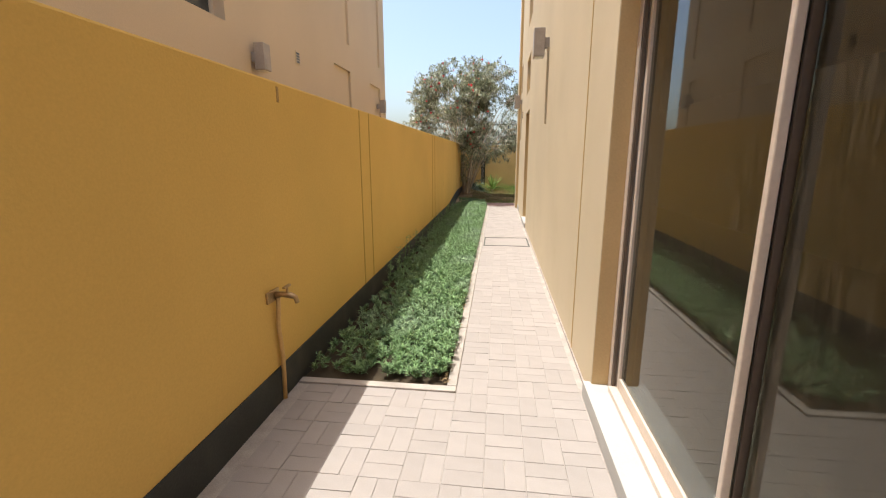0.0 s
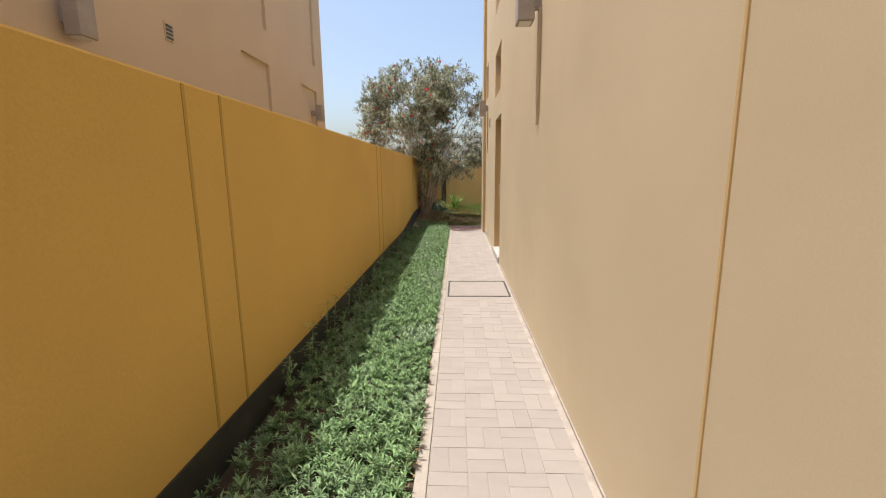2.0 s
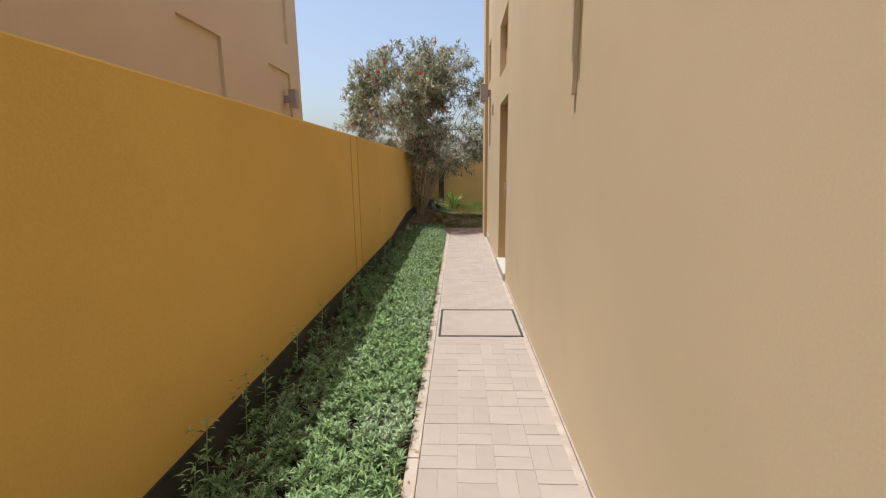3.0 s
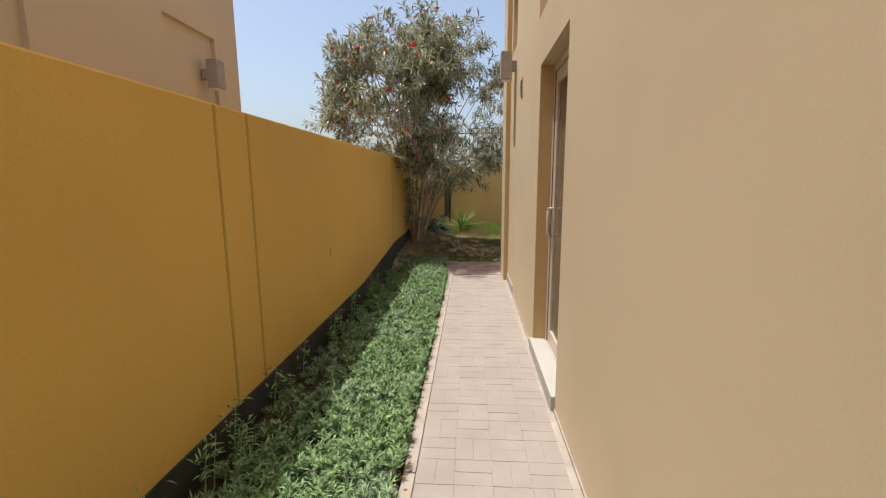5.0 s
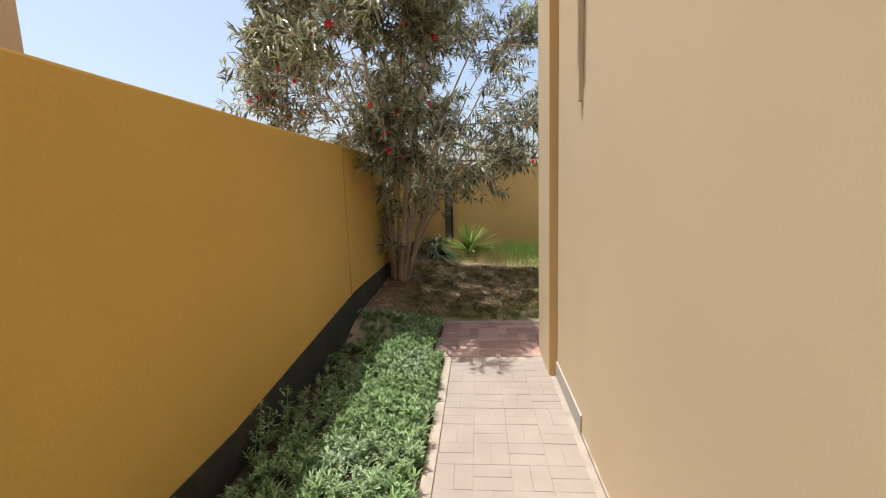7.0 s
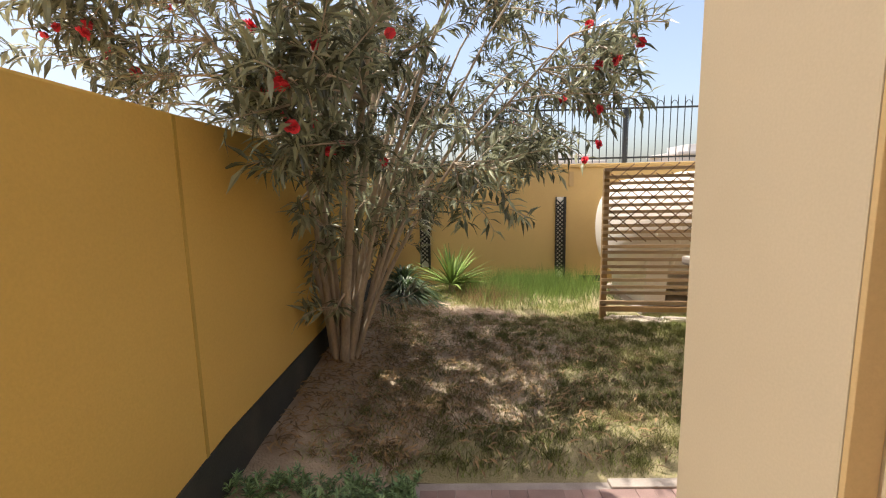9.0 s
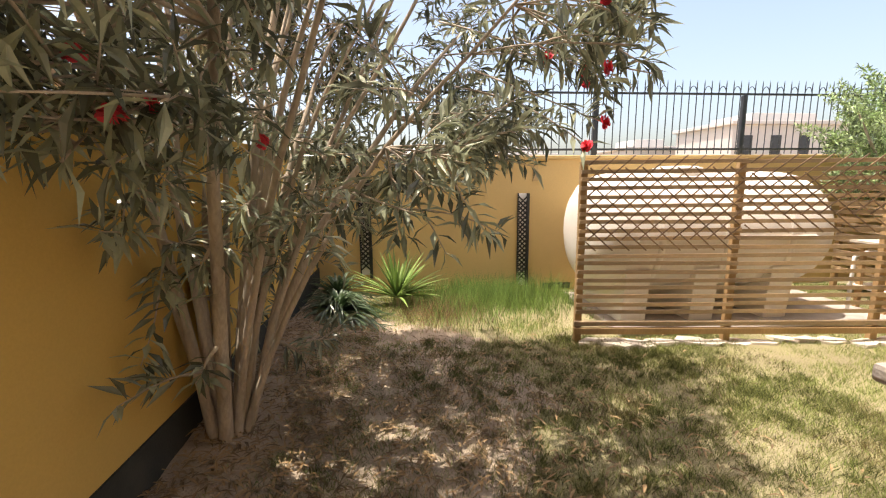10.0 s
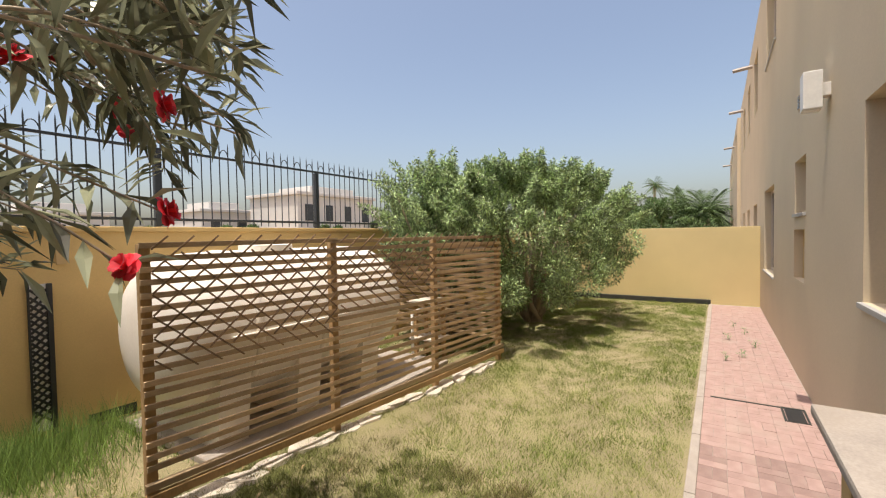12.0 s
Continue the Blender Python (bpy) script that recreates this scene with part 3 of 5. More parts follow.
# ---- neighbouring house ----
def neighbour_house():
    t = thing("neighbour_house", "tall peach rendered house with shallow blind window recesses", "house", (0, 0, 0))
    holes = []
    for y in (4.6, 6.9, 9.18, 11.68):
        if y > 8:
            holes.append((y, y + 0.97, 1.9, 3.36))
            holes.append((y, y + 0.97, 3.9, 5.9))
    holes.append((4.2, 5.6, 3.12, 4.6))
    verts, faces = wall_faces((-4.0, 13.2), (-0.15, 8.0), holes, lambda u, z, d: (-3.93 - 0.3 * d, u, z))
    bm = bmesh.new()
    vs = [bm.verts.new(p) for p in verts]
    for f in faces:
        bm.faces.new([vs[i] for i in f])
    part("wall", bm, M_NEIGHBOUR, t)
    for h in holes[:-1]:
        box("recess_panel", -4.1, -3.98, h[0], h[1], h[2], h[3], M_NEIGHBOUR, t, bevel=0)
    h = holes[-1]
    w = box("window", -4.12, -4.07, h[0], h[0] + 0.06, h[2], h[3], M_FRAME, t, "bronze window frame")
    box("rail", -4.12, -4.07, h[0] + 0.06, h[1] - 0.06, h[2], h[2] + 0.06, M_FRAME, w)
    box("jamb", -4.12, -4.07, h[1] - 0.06, h[1], h[2], h[3], M_FRAME, w)
    box("pane", -4.1, -4.09, h[0] + 0.06, h[1] - 0.06, h[2] + 0.06, h[3], M_DARKWIN, w, bevel=0)
    box("wall", -12, -4.23, 12.9, 13.2, -0.15, 8.0, M_NEIGHBOUR, t)
    box("roof", -12, -3.95, -4.0, 13.2, 8.0, 8.2, M_NEIGHBOUR, t)


neighbour_house()


# ---- iron fence on the back wall ----
def iron_fence():
    t = thing("iron_fence", "black wrought-iron fence with hooped pickets on the wall", "fence", (0, BACK_Y + 0.1, 1.985))
    for k in range(7):
        x = -2.5 + k * 2.3 + 0.0
        part("post", add_box(bmesh.new(), x - 0.03, x + 0.03, -0.03, 0.03, 0, 0.87, 0.004), M_IRON, t)
    for z in (0.09, 0.89):
        part("rail", add_box(bmesh.new(), -2.6, 12.5, -0.012, 0.012, z - 0.015, z + 0.015, 0.003), M_IRON, t)
    bar, hoop = None, None
    for k in range(132):
        x = -2.5 + 0.115 * k + 0.05
        if bar is None:
            v, f = tube_data([(0, 0, 0.02), (0, 0, 1.03), (0, 0, 1.09)], [0.0075, 0.0075, 0.001], 6)
            first = mesh_ob("picket", v, f, M_IRON, t)
            first.location.x = x
            bar = first.data
            arc = [(0.0575 - 0.0575 * math.cos(a), 0, 0.89 + 0.11 * math.sin(a)) for a in np.linspace(0, math.pi, 9)]
            v, f = tube_data(arc, [0.006] * 9, 5)
            hoop = mesh_ob("hoop", v, f, M_IRON, t)
            hoop.location.x = x
            continue
        o = new("picket", bar)
        o.parent, o.location = t, (x, 0, 0)
        if k % 2 == 0:
            o = new("hoop", hoop.data)
            o.parent, o.location = t, (x, 0, 0)


iron_fence()


# ---- black lattice strips on the back wall ----
def lattice_strip(x, z0, z1):
    t = thing("lattice_strip", "narrow black plastic lattice strip hung on the wall", "trellis", (x, BACK_Y - 0.03, z0), group="lattice strips")
    h = z1 - z0
    part("backing", add_box(bmesh.new(), -0.07, 0.07, 0.008, 0.02, 0, h, 0.002), M_WHITE, t, "pale backing board")
    part("side_post", add_box(bmesh.new(), 0.055, 0.095, -0.02, 0.028, -0.05, h, 0.003), M_BLACK, t)
    part("edge_strip", add_box(bmesh.new(), -0.08, -0.062, -0.008, 0.008, 0, h, 0.002), M_BLACK, t)
    step = 0.07
    n = int(h / step)
    for s in (1, -1):
        bm = bmesh.new()
        for k in range(-2, n + 1):
            m = Matrix.Translation((0, -0.002 * s, k * step + step)) @ Matrix.Rotation(radians(45 * s), 4, 'Y')
            if 0.07 < k * step + step < h - 0.07:
                add_box(bm, -0.088, 0.088, -0.003, 0.003, -0.0105, 0.0105, 0, m)
        part("lattice", bm, M_BLACK, t)
    return t


lattice_strip(-1.27, 0.3, 1.70)
lattice_strip(1.02, 0.08, 1.45)


# ---- slatted timber screen ----
def timber_screen():
    a, b = Vector((1.03, 17.72, 0)), Vector((5.43, 17.28, 0))
    d = (b - a).normalized()
    L = (b - a).length
    t = thing("slatted_screen", "weathered timber slat screen hiding the water tank", "screen", a)
    t.rotation_euler = (0, 0, math.atan2(d.y, d.x))
    posts = (0.0, 1.5, 2.97, L)
    for x in posts:
        part("post", add_box(bmesh.new(), x - 0.035, x + 0.035, 0.012, 0.07, -0.09, 1.81, 0.006), M_POST, t)
    part("bottom_rail", add_box(bmesh.new(), -0.05, L + 0.05, -0.035, 0.01, 0.10, 0.165, 0.006), M_POST, t)
    part("bottom_rail", add_box(bmesh.new(), -0.05, L + 0.05, -0.03, 0.01, 0.185, 0.235, 0.006), M_SLAT, t)
    rng = random.Random(5)
    count = 19
    for k in range(count):
        z = 0.325 + k * (1.80 - 0.325) / (count - 1)
        for p0, p1 in zip(posts[:-1], posts[1:]):
            z2 = z + rng.uniform(-0.006, 0.006)
            tilt = Matrix.Rotation(rng.uniform(-0.006, 0.006), 4, 'Y')
            mid = Vector(((p0 + p1) / 2, 0, z2))
            w = (p1 - p0) / 2 + 0.034
            s = part("slat", add_box(bmesh.new(), -w, w, -0.010, 0.010, -0.019, 0.019, 0.003), M_SLAT, t)
            s.matrix_local = Matrix.Translation(mid) @ tilt
        # the return towards the back wall
        part("slat", add_box(bmesh.new(), L - 0.01, L + 0.01, 0.075, 2.2, z - 0.019, z + 0.019, 0.003), M_SLAT, t)
        if k % 2:
            o = part("slat", add_box(bmesh.new(), -0.73, 0.73, 0.075, 0.09, -0.018, 0.018, 0.003), M_SLAT, t)
            o.matrix_local = Matrix.Translation((3.7, 0, z - 0.03)) @ Matrix.Rotation(rng.uniform(-0.03, 0.03), 4, 'Y')
    for y in (1.1, 2.18):
        part("post", add_box(bmesh.new(), L + 0.012, L + 0.07, y - 0.035, y + 0.035, -0.09, 1.81, 0.006), M_POST, t)
    # thin diagonal trellis sticks tied to the upper half
    for x0, x1, z0, z1, both in ((0.03, 1.5, 0.95, 1.86, 0.11), (1.55, 2.95, 1.12, 1.86, 0.17), (2.98, L - 0.05, 1.62, 1.86, 0.0)):
        hgt = z1 - z0
        x = x0 - hgt + 0.1
        while x < x1:
            for s in ((-1, 1) if both else (1,)):
                ax, az, bx, bz = (x, z0 + both, x + hgt, z1) if s > 0 else (x, z1 - both, x + hgt, z0)
                lo, hi = max(0.0, (x0 - ax) / hgt), min(1.0, (x1 - ax) / hgt)
                if hi - lo > 0.1:
                    p = Vector((ax + (bx - ax) * lo, 0, az + (bz - az) * lo))
                    q = Vector((ax + (bx - ax) * hi, 0, az + (bz - az) * hi))
                    m = Matrix.Translation((p + q) / 2 + Vector((0, -0.016 - 0.004 * s, 0))) @ Matrix.Rotation(-math.atan2(q.z - p.z, q.x - p.x), 4, 'Y')
                    r = (q - p).length / 2
                    o = part("trellis_stick", add_box(bmesh.new(), -r, r, -0.003, 0.003, -0.006, 0.006), M_STICK, t, "thin diagonal trellis stick")
                    o.matrix_local = m
            x += 0.165


timber_screen()


# ---- water tank on saddles ----
def water_tank():
    t = thing("water_tank", "large cream fibreglass water tank lying on its saddles", "tank", (2.78, 18.68, 0))
    half = [(0.8, 0.70), (1.06, 0.69), (1.2, 0.665), (1.31, 0.61), (1.39, 0.50), (1.435, 0.34), (1.455, 0.18), (1.46, 0.02)]
    prof = [(-x, q) for x, q in reversed(half)] + half
    v, f = tube_data([(x, 0, 1.02) for x, r in prof], [r for x, r in prof], 48)
    mesh_ob("shell", v, f, M_TANK, t, smooth=True)
    for x in (-0.75, 0.0, 0.75):
        v, f = tube_data([(x + dx, 0, 1.02) for dx in (-0.04, -0.03, 0.03, 0.04)], [0.699, 0.709, 0.709, 0.699], 48)
        mesh_ob("rib", v, f, M_TANK, t, smooth=True)
    # moulded flange where the two half shells meet
    for y in (-0.70, 0.70):
        part("flange", add_box(bmesh.new(), -1.02, 1.02, y - 0.022, y + 0.022, 0.985, 1.02, 0.006), M_TANK, t)
    for x in (-0.95, -0.15, 0.75):
        bm = bmesh.new()
        pts = [(-0.55, 0.05), (0.55, 0.05), (0.62, 0.66), (0.3, 0.40), (0.0, 0.335), (-0.3, 0.40), (-0.62, 0.66)]
        for s in (-0.14, 0.14):
            bm.faces.new([bm.verts.new((x + s, y, z)) for y, z in pts])
        bm.verts.ensure_lookup_table()
        n = len(pts)
        for k in range(n):
            bm.faces.new([bm.verts[k], bm.verts[(k + 1) % n], bm.verts[n + (k + 1) % n], bm.verts[n + k]])
        part("saddle", bm, M_TANK, t)
    v, f = tube_data([(-0.2, 0, 1.66), (-0.2, 0, 1.765), (-0.2, 0, 1.785)], [0.27, 0.27, 0.2], 28)
    mesh_ob("hatch", v, f, M_TANK, t)
    tagged(box("concrete_base", 1.55, 4.9, 17.85, 19.5, -0.1, 0.05, M_KERB, bevel=0.015), "rough concrete slab under the water tank", "slab")
    # pump stand and pipes beside the tank
    p = thing("pump_stand", "low timber pump stand with a pale board top", "stand", (5.0, 18.2, 0))
    for x in (-0.12, 0.14):
        for y in (-0.12, 0.2):
            part("leg", add_box(bmesh.new(), x - 0.025, x + 0.025, y - 0.025, y + 0.025, 0.0, 0.85, 0.004), M_POST, p)
    part("board", add_box(bmesh.new(), -0.22, 0.24, -0.2, 0.3, 0.85, 0.885, 0.006), M_STONE, p, "pale board")
    part("shelf", add_box(bmesh.new(), -0.2, 0.22, -0.18, 0.28, 0.30, 0.33, 0.006), M_STONE, p)
    v, f = tube_data([(-0.35, 0.1, 0.05), (-0.35, 0.1, 0.7), (-0.2, 0.1, 0.75), (0.3, 0.1, 0.75)], [0.02] * 4, 8)
    mesh_ob("pipe", v, f, M_WHITE, p, "white plastic pipe", True)


water_tank()


# ---- flat stones below the screen ----
def stones():
    rng = random.Random(9)
    for k in range(17):
        x = 1.15 + 4.2 * k / 17 + rng.uniform(-0.05, 0.05)
        y = 17.78 - (x - 1.03) * 0.1 + rng.uniform(-0.10, 0.05)
        bm = bmesh.new()
        n, r = rng.randint(5, 8), rng.uniform(0.10, 0.19)
        low, top = [], []
        for i in range(n):
            a = 2 * math.pi * i / n + rng.uniform(-0.2, 0.2)
            q = r * rng.uniform(0.7, 1.1)
            low.append(bm.verts.new((q * math.cos(a) * 1.3, q * math.sin(a) * 0.7, -0.06)))
            top.append(bm.verts.new((q * math.cos(a) * 1.2, q * math.sin(a) * 0.64, rng.uniform(0.012, 0.03))))
        bm.faces.new(top)
        for i in range(n):
            bm.faces.new((low[i], low[(i + 1) % n], top[(i + 1) % n], top[i]))
        o = part("stone", bm, M_STONE)
        o.location = (x, y, 0.0)
        o.rotation_euler = (rng.uniform(-.05, .05), rng.uniform(-.05, .05), rng.gauss(-0.1, 0.3))
        tagged(o, "flat broken pale stone laid under the screen", "stone", "edging stones")


stones()


# ---- tall counter by the house corner ----
def counter():
    t = thing("outdoor_counter", "tall cream outdoor counter with a stone top by the house", "counter", (0, 0, 0))
    part("top", add_box(bmesh.new(), 0.14, 1.37, 13.78, 14.36, 1.285, 1.32, 0.01), M_KERB, t, "pale cream slab top")
    for x in (0.30, 1.22):
        part("side_panel", add_box(bmesh.new(), x - 0.05, x + 0.05, 13.80, 14.31, -0.02, 1.284, 0.01), M_REVEAL, t)
    part("back_panel", add_box(bmesh.new(), 0.355, 1.165, 13.79, 13.84, -0.02, 1.284, 0.006), M_REVEAL, t)
    part("shelf", add_box(bmesh.new(), 0.355, 1.165, 13.845, 14.2, 0.55, 0.59, 0.006), M_REVEAL, t)


counter()


# ---- oleander ----
def flower(at, rng, parent):
    """Double flower: three whorls of cupped, rounded petals."""
    axis = Vector((rng.gauss(0, 0.7), rng.gauss(0, 0.7) - 0.4, rng.uniform(0.2, 1))).normalized()
    u = axis.orthogonal().normalized()
    w = axis.cross(u)
    size = rng.uniform(0.024, 0.033)
    verts, faces = [], []
    for ring, (lift, reach) in enumerate(((0.25, 1.15), (0.7, 0.95), (1.2, 0.65))):
        for k in range(6):
            a = 2 * math.pi * (k + 0.5 * ring) / 6 + rng.uniform(-0.2, 0.2)
            d = u * math.cos(a) + w * math.sin(a)
            s = axis.cross(d)
            o = len(verts)
            for q, wide in ((0.05, 0.10), (0.45, 0.52), (0.8, 0.62), (1.05, 0.34)):
                c = at + (d * reach * q + axis * (lift * q - 0.35 * q ** 3 + rng.uniform(-0.05, 0.05))) * size
                verts += [tuple(c - s * wide * size + axis * 0.18 * wide * size), tuple(c), tuple(c + s * wide * size + axis * 0.18 * wide * size)]
            for j in range(3):
                i = o + 3 * j
                faces += [(i, i + 1, i + 4, i + 3), (i + 1, i + 2, i + 5, i + 4)]
    mesh_ob("flower", verts, faces, M_PETAL, parent, "red double oleander flower", True)


def oleander():
    t = thing("oleander_tree", "large multi-stemmed oleander with grey-green leaves and red flowers", "tree", (-1.78, 16.2, -0.03))
    origin = Vector((-1.78, 16.2, -0.03))
    rng = random.Random(21)
    centre, rad = Vector((-1.4, 16.4, 3.05)), Vector((2.6, 2.35, 1.75))
    keep_out = [(-0.8, 12.5, 1.6), (-0.82, 13.25, 1.63), (-0.68, 13.7, 1.64), (-0.58, 14.06, 1.63), (-0.5, 14.3, 1.74), (-0.3, 14.55, 1.8)]

    def free(p):
        return all((p - Vector(k)).length > 0.95 for k in keep_out) and not (p.x < -1.9 and p.z < 2.05) and not (p.x > -0.25 and p.y < 14.2) and p.z > 0.5 and p.y < 19.6 and p.x < -0.85 + 0.55 * (p.y - 13.25) and p.x + 0.4 < 0.85 * (p.y - 14.5)

    stems, limbs, twigs, tips = [], [], [], []

    def curve(p, q, bow, n):
        side = Vector((rng.uniform(-1, 1), rng.uniform(-1, 1), rng.uniform(-0.3, 0.6))) * bow
        return [p.lerp(q, i / n) + side * math.sin(math.pi * i / n) + Vector((0, 0, 0.02 * (q - p).length * math.sin(math.pi * i / n))) for i in range(n + 1)]

    for k in range(22):
        a = 2 * math.pi * k / 22 + rng.uniform(-0.2, 0.2)
        r0 = rng.uniform(0.02, 0.11)
        base = origin + Vector((r0 * math.cos(a), r0 * math.sin(a), 0))
        reach = rng.uniform(0.15, 0.7)
        top = centre + Vector((rad.x * reach * math.cos(a), rad.y * reach * math.sin(a), rng.uniform(-0.5, 1.2)))
        knee = base.lerp(top, 0.42) + Vector((0, 0, 0.35))
        knee.x, knee.y = base.x + (top.x - base.x) * 0.24, base.y + (top.y - base.y) * 0.24
        if knee.x < -1.85:
            knee.x = -1.85
        pts = []
        for i in range(13):
            s = i / 12
            p = base * (1 - s) ** 2 + knee * 2 * s * (1 - s) + top * s * s
            p += Vector((noise.noise(p * 1.5), noise.noise(p * 1.5 + Vector((7, 0, 0))), 0)) * 0.07 * s
            pts.append(p)
        thick = rng.uniform(0.018, 0.043)
        stems.append((pts, [thick * (1 - 0.75 * i / 12) for i in range(13)]))
    targets = []
    while len(targets) < 350:
        d = Vector((rng.gauss(0, 1), rng.gauss(0, 1), rng.gauss(0, 1))).normalized() * rng.uniform(0.45, 1.0) ** 0.6
        p = centre + Vector((d.x * rad.x, d.y * rad.y, d.z * rad.z))
        p += Vector((noise.noise(p), noise.noise(p + Vector((5, 5, 5))), noise.noise(p + Vector((9, 1, 3))))) * 0.45
        low = 1.75 if p.x > -0.4 else 1.45
        if p.z > low and free(p) and noise.noise(p * 1.1 + Vector((3, 8, 2))) > -0.08 and (p.x < -0.9 or rng.random() < 0.5) and (p.y > 15.3 or p.z > 2.7 or rng.random() < 0.45) and not (p.x > -0.6 and p.y < 16.3):
            targets.append(p)
    for k in range(24):
        p = Vector((rng.uniform(-1.85, -1.15), rng.uniform(14.55, 15.6), rng.uniform(1.7, 2.6)))
        if free(p):
            targets.append(p)
    targets += [Vector(p) for p in ((-1.6, 14.5, 1.85), (-1.5, 14.45, 2.05), (-1.38, 14.55, 2.2), (-1.65, 14.7, 2.0), (-1.55, 14.9, 1.7))]
    for k in range(16):
        p = Vector((rng.uniform(-1.85, -0.95), rng.uniform(15.5, 16.9), rng.uniform(1.35, 2.2)))
        if free(p):
            targets.append(p)
    # roof of twigs reaching out over the end of the path
    for k in range(32):
        targets.append(Vector((rng.uniform(-1.8, -0.85), rng.uniform(13.75, 15.0), rng.uniform(2.85, 3.7))))
    # outer sprays towards the lawn
    for k in range(10):
        targets.append(Vector((rng.uniform(-0.1, 0.75), rng.uniform(15.7, 16.3), rng.uniform(2.2, 2.9))))
    # hanging sprays below the crown
    targets += [Vector(p) for p in ((0.3, 15.55, 2.2), (0.45, 15.7, 2.35), (0.55, 15.8, 2.6), (0.2, 15.6, 2.4), (-0.45, 15.55, 1.74), (-0.58, 15.5, 1.62), (-0.36, 15.65, 1.78), (-0.65, 15.65, 1.5), (-0.75, 15.9, 1.65), (-0.5, 16.1, 1.7))]
    for k in range(18):
        a = rng.uniform(0, 2 * math.pi)
        p = origin + Vector((0.45 * math.cos(a), 0.45 * math.sin(a), rng.uniform(0.6, 1.6)))
        if p.x > -1.85:
            targets.append(p)
    for p in targets:
        best = None
        for s, (pts, rr) in enumerate(stems):
            for i in range(2, 13):
                if pts[i].z < p.z + 0.2:
                    c = (pts[i] - p).length + 0.15 * (13 - i)
                    if best is None or c < best[0]:
                        best = (c, pts[i], rr[i])
        if best is None:
            continue
        c, q, r = best
        b = curve(q, p, 0.08 * (p - q).length, 6)
        limbs.append((b, [max(0.0045, min(0.016, r * 0.5) * (1 - 0.8 * i / 6)) for i in range(7)]))
        ends = [b]
        d = (b[-1] - b[-3]).normalized()
        for j in range(4):
            if (p - q).length < 0.5 and j > 1:
                break
            start = b[rng.choice((3, 4, 5))]
            e = start + (d + Vector((rng.uniform(-1, 1), rng.uniform(-1, 1), rng.uniform(-0.5, 0.9)))).normalized() * rng.uniform(0.2, 0.5)
            if e.z < 2.0 and e.x < -1.9:
                continue
            if not free(e):
                continue
            tw = curve(start, e, 0.03, 4)
            twigs.append((tw, [0.005, 0.0045, 0.004, 0.003, 0.002]))
            ends.append(tw)
        for e in ends:
            tips.append(e)
    for pts, rr in stems:
        v, f = tube_data([p - origin for p in pts], rr, 9)
        mesh_ob("stem", v, f, M_BARK, t, smooth=True)
    v, f = join_data([tube_data([p - origin for p in pts], rr, 5) for pts, rr in limbs + twigs])
    tagged(mesh_ob("branchwork", v, f, M_BARK, t, smooth=True), kind="stuff")
    base, dirs, ups, ln, wd = [], [], [], [], []
    for e in tips:
        d = (e[-1] - e[-2]).normalized()
        n = rng.randint(13, 19)
        for k in range(n):
            s = 1 - 0.6 * (k / n) ** 1.3
            i = min(len(e) - 2, int(s * (len(e) - 1)))
            p = e[i].lerp(e[i + 1], s * (len(e) - 1) - i)
            out = Vector((rng.gauss(0, 1), rng.gauss(0, 1), rng.gauss(0, 0.8)))
            out = (out - d * out.dot(d)).normalized()
            v = d * rng.uniform(0.25, 1.0) + out * 0.95 + Vector((0, 0, rng.uniform(-0.2, 0.4)))
            base.append(p - origin)
            dirs.append(v)
            ups.append(Vector((rng.gauss(0, 0.3), rng.gauss(0, 0.3), 1)))
            ln.append(rng.uniform(0.11, 0.19))
            wd.append(rng.uniform(0.025, 0.037))
    arr = [np.array([tuple(q) for q in a]) for a in (base, dirs, ups)] + [np.array(ln), np.array(wd)]
    tagged(leaves_ob("crown", arr, M_OLEANDER, t, "grey-green lance leaves"), kind="stuff")
    # red flower heads at outer twig ends
    outer = [e for e in tips if (e[-1] - centre).length > 1.5 or e[-1].x > -0.2]
    outer = [e for e in outer if e[-1].z > 1.75]
    rng.shuffle(outer)
    front = [e for e in outer if e[-1].y < 15.9]
    rear = [e for e in outer if e[-1].y >= 15.9]
    spots = [e[-1] for e in front[:80] + rear[:30]][:110]
    heroes = [Vector(p) for p in ((0.20, 15.6, 1.89), (0.09, 15.5, 1.78), (0.4, 16.3, 2.2), (0.05, 15.95, 2.25), (0.25, 16.0, 2.8))]
    spots += heroes + [Vector(p) for p in ((-2.35, 14.5, 2.3), (-1.1, 14.95, 2.42), (-1.5, 14.55, 1.9), (0.2, 15.6, 2.12))]
    for p in spots:
        flower(p - origin, rng, t)
    for p in heroes:
        q = p + Vector((-0.5, 0.55, 0.35))
        way = curve(q, p, 0.05, 6)
        v, f = tube_data([x - origin for x in way], [0.006, 0.006, 0.005, 0.005, 0.004, 0.003, 0.002], 5)
        mesh_ob("spray_twig", v, f, M_BARK, t, smooth=True)
        b, dr, up = [], [], []
        for k in range(34):
            i = min(5, int(6 * rng.uniform(0, 1) ** 0.8))
            o = Vector((rng.gauss(0, 1), rng.gauss(0, 1), rng.gauss(0, 0.6) - 0.35)).normalized()
            b.append(way[i].lerp(way[i + 1], rng.random()) - origin)
            dr.append(o + (p - q).normalized() * 0.6)
            up.append(Vector((rng.gauss(0, 0.3), rng.gauss(0, 0.3), 1)))
        arr = [np.array([tuple(x) for x in a]) for a in (b, dr, up)] + [np.full(34, 0.12), np.full(34, 0.025)]
        tagged(leaves_ob("leaf_spray", arr, M_OLEANDER, t), kind="stuff")


oleander()


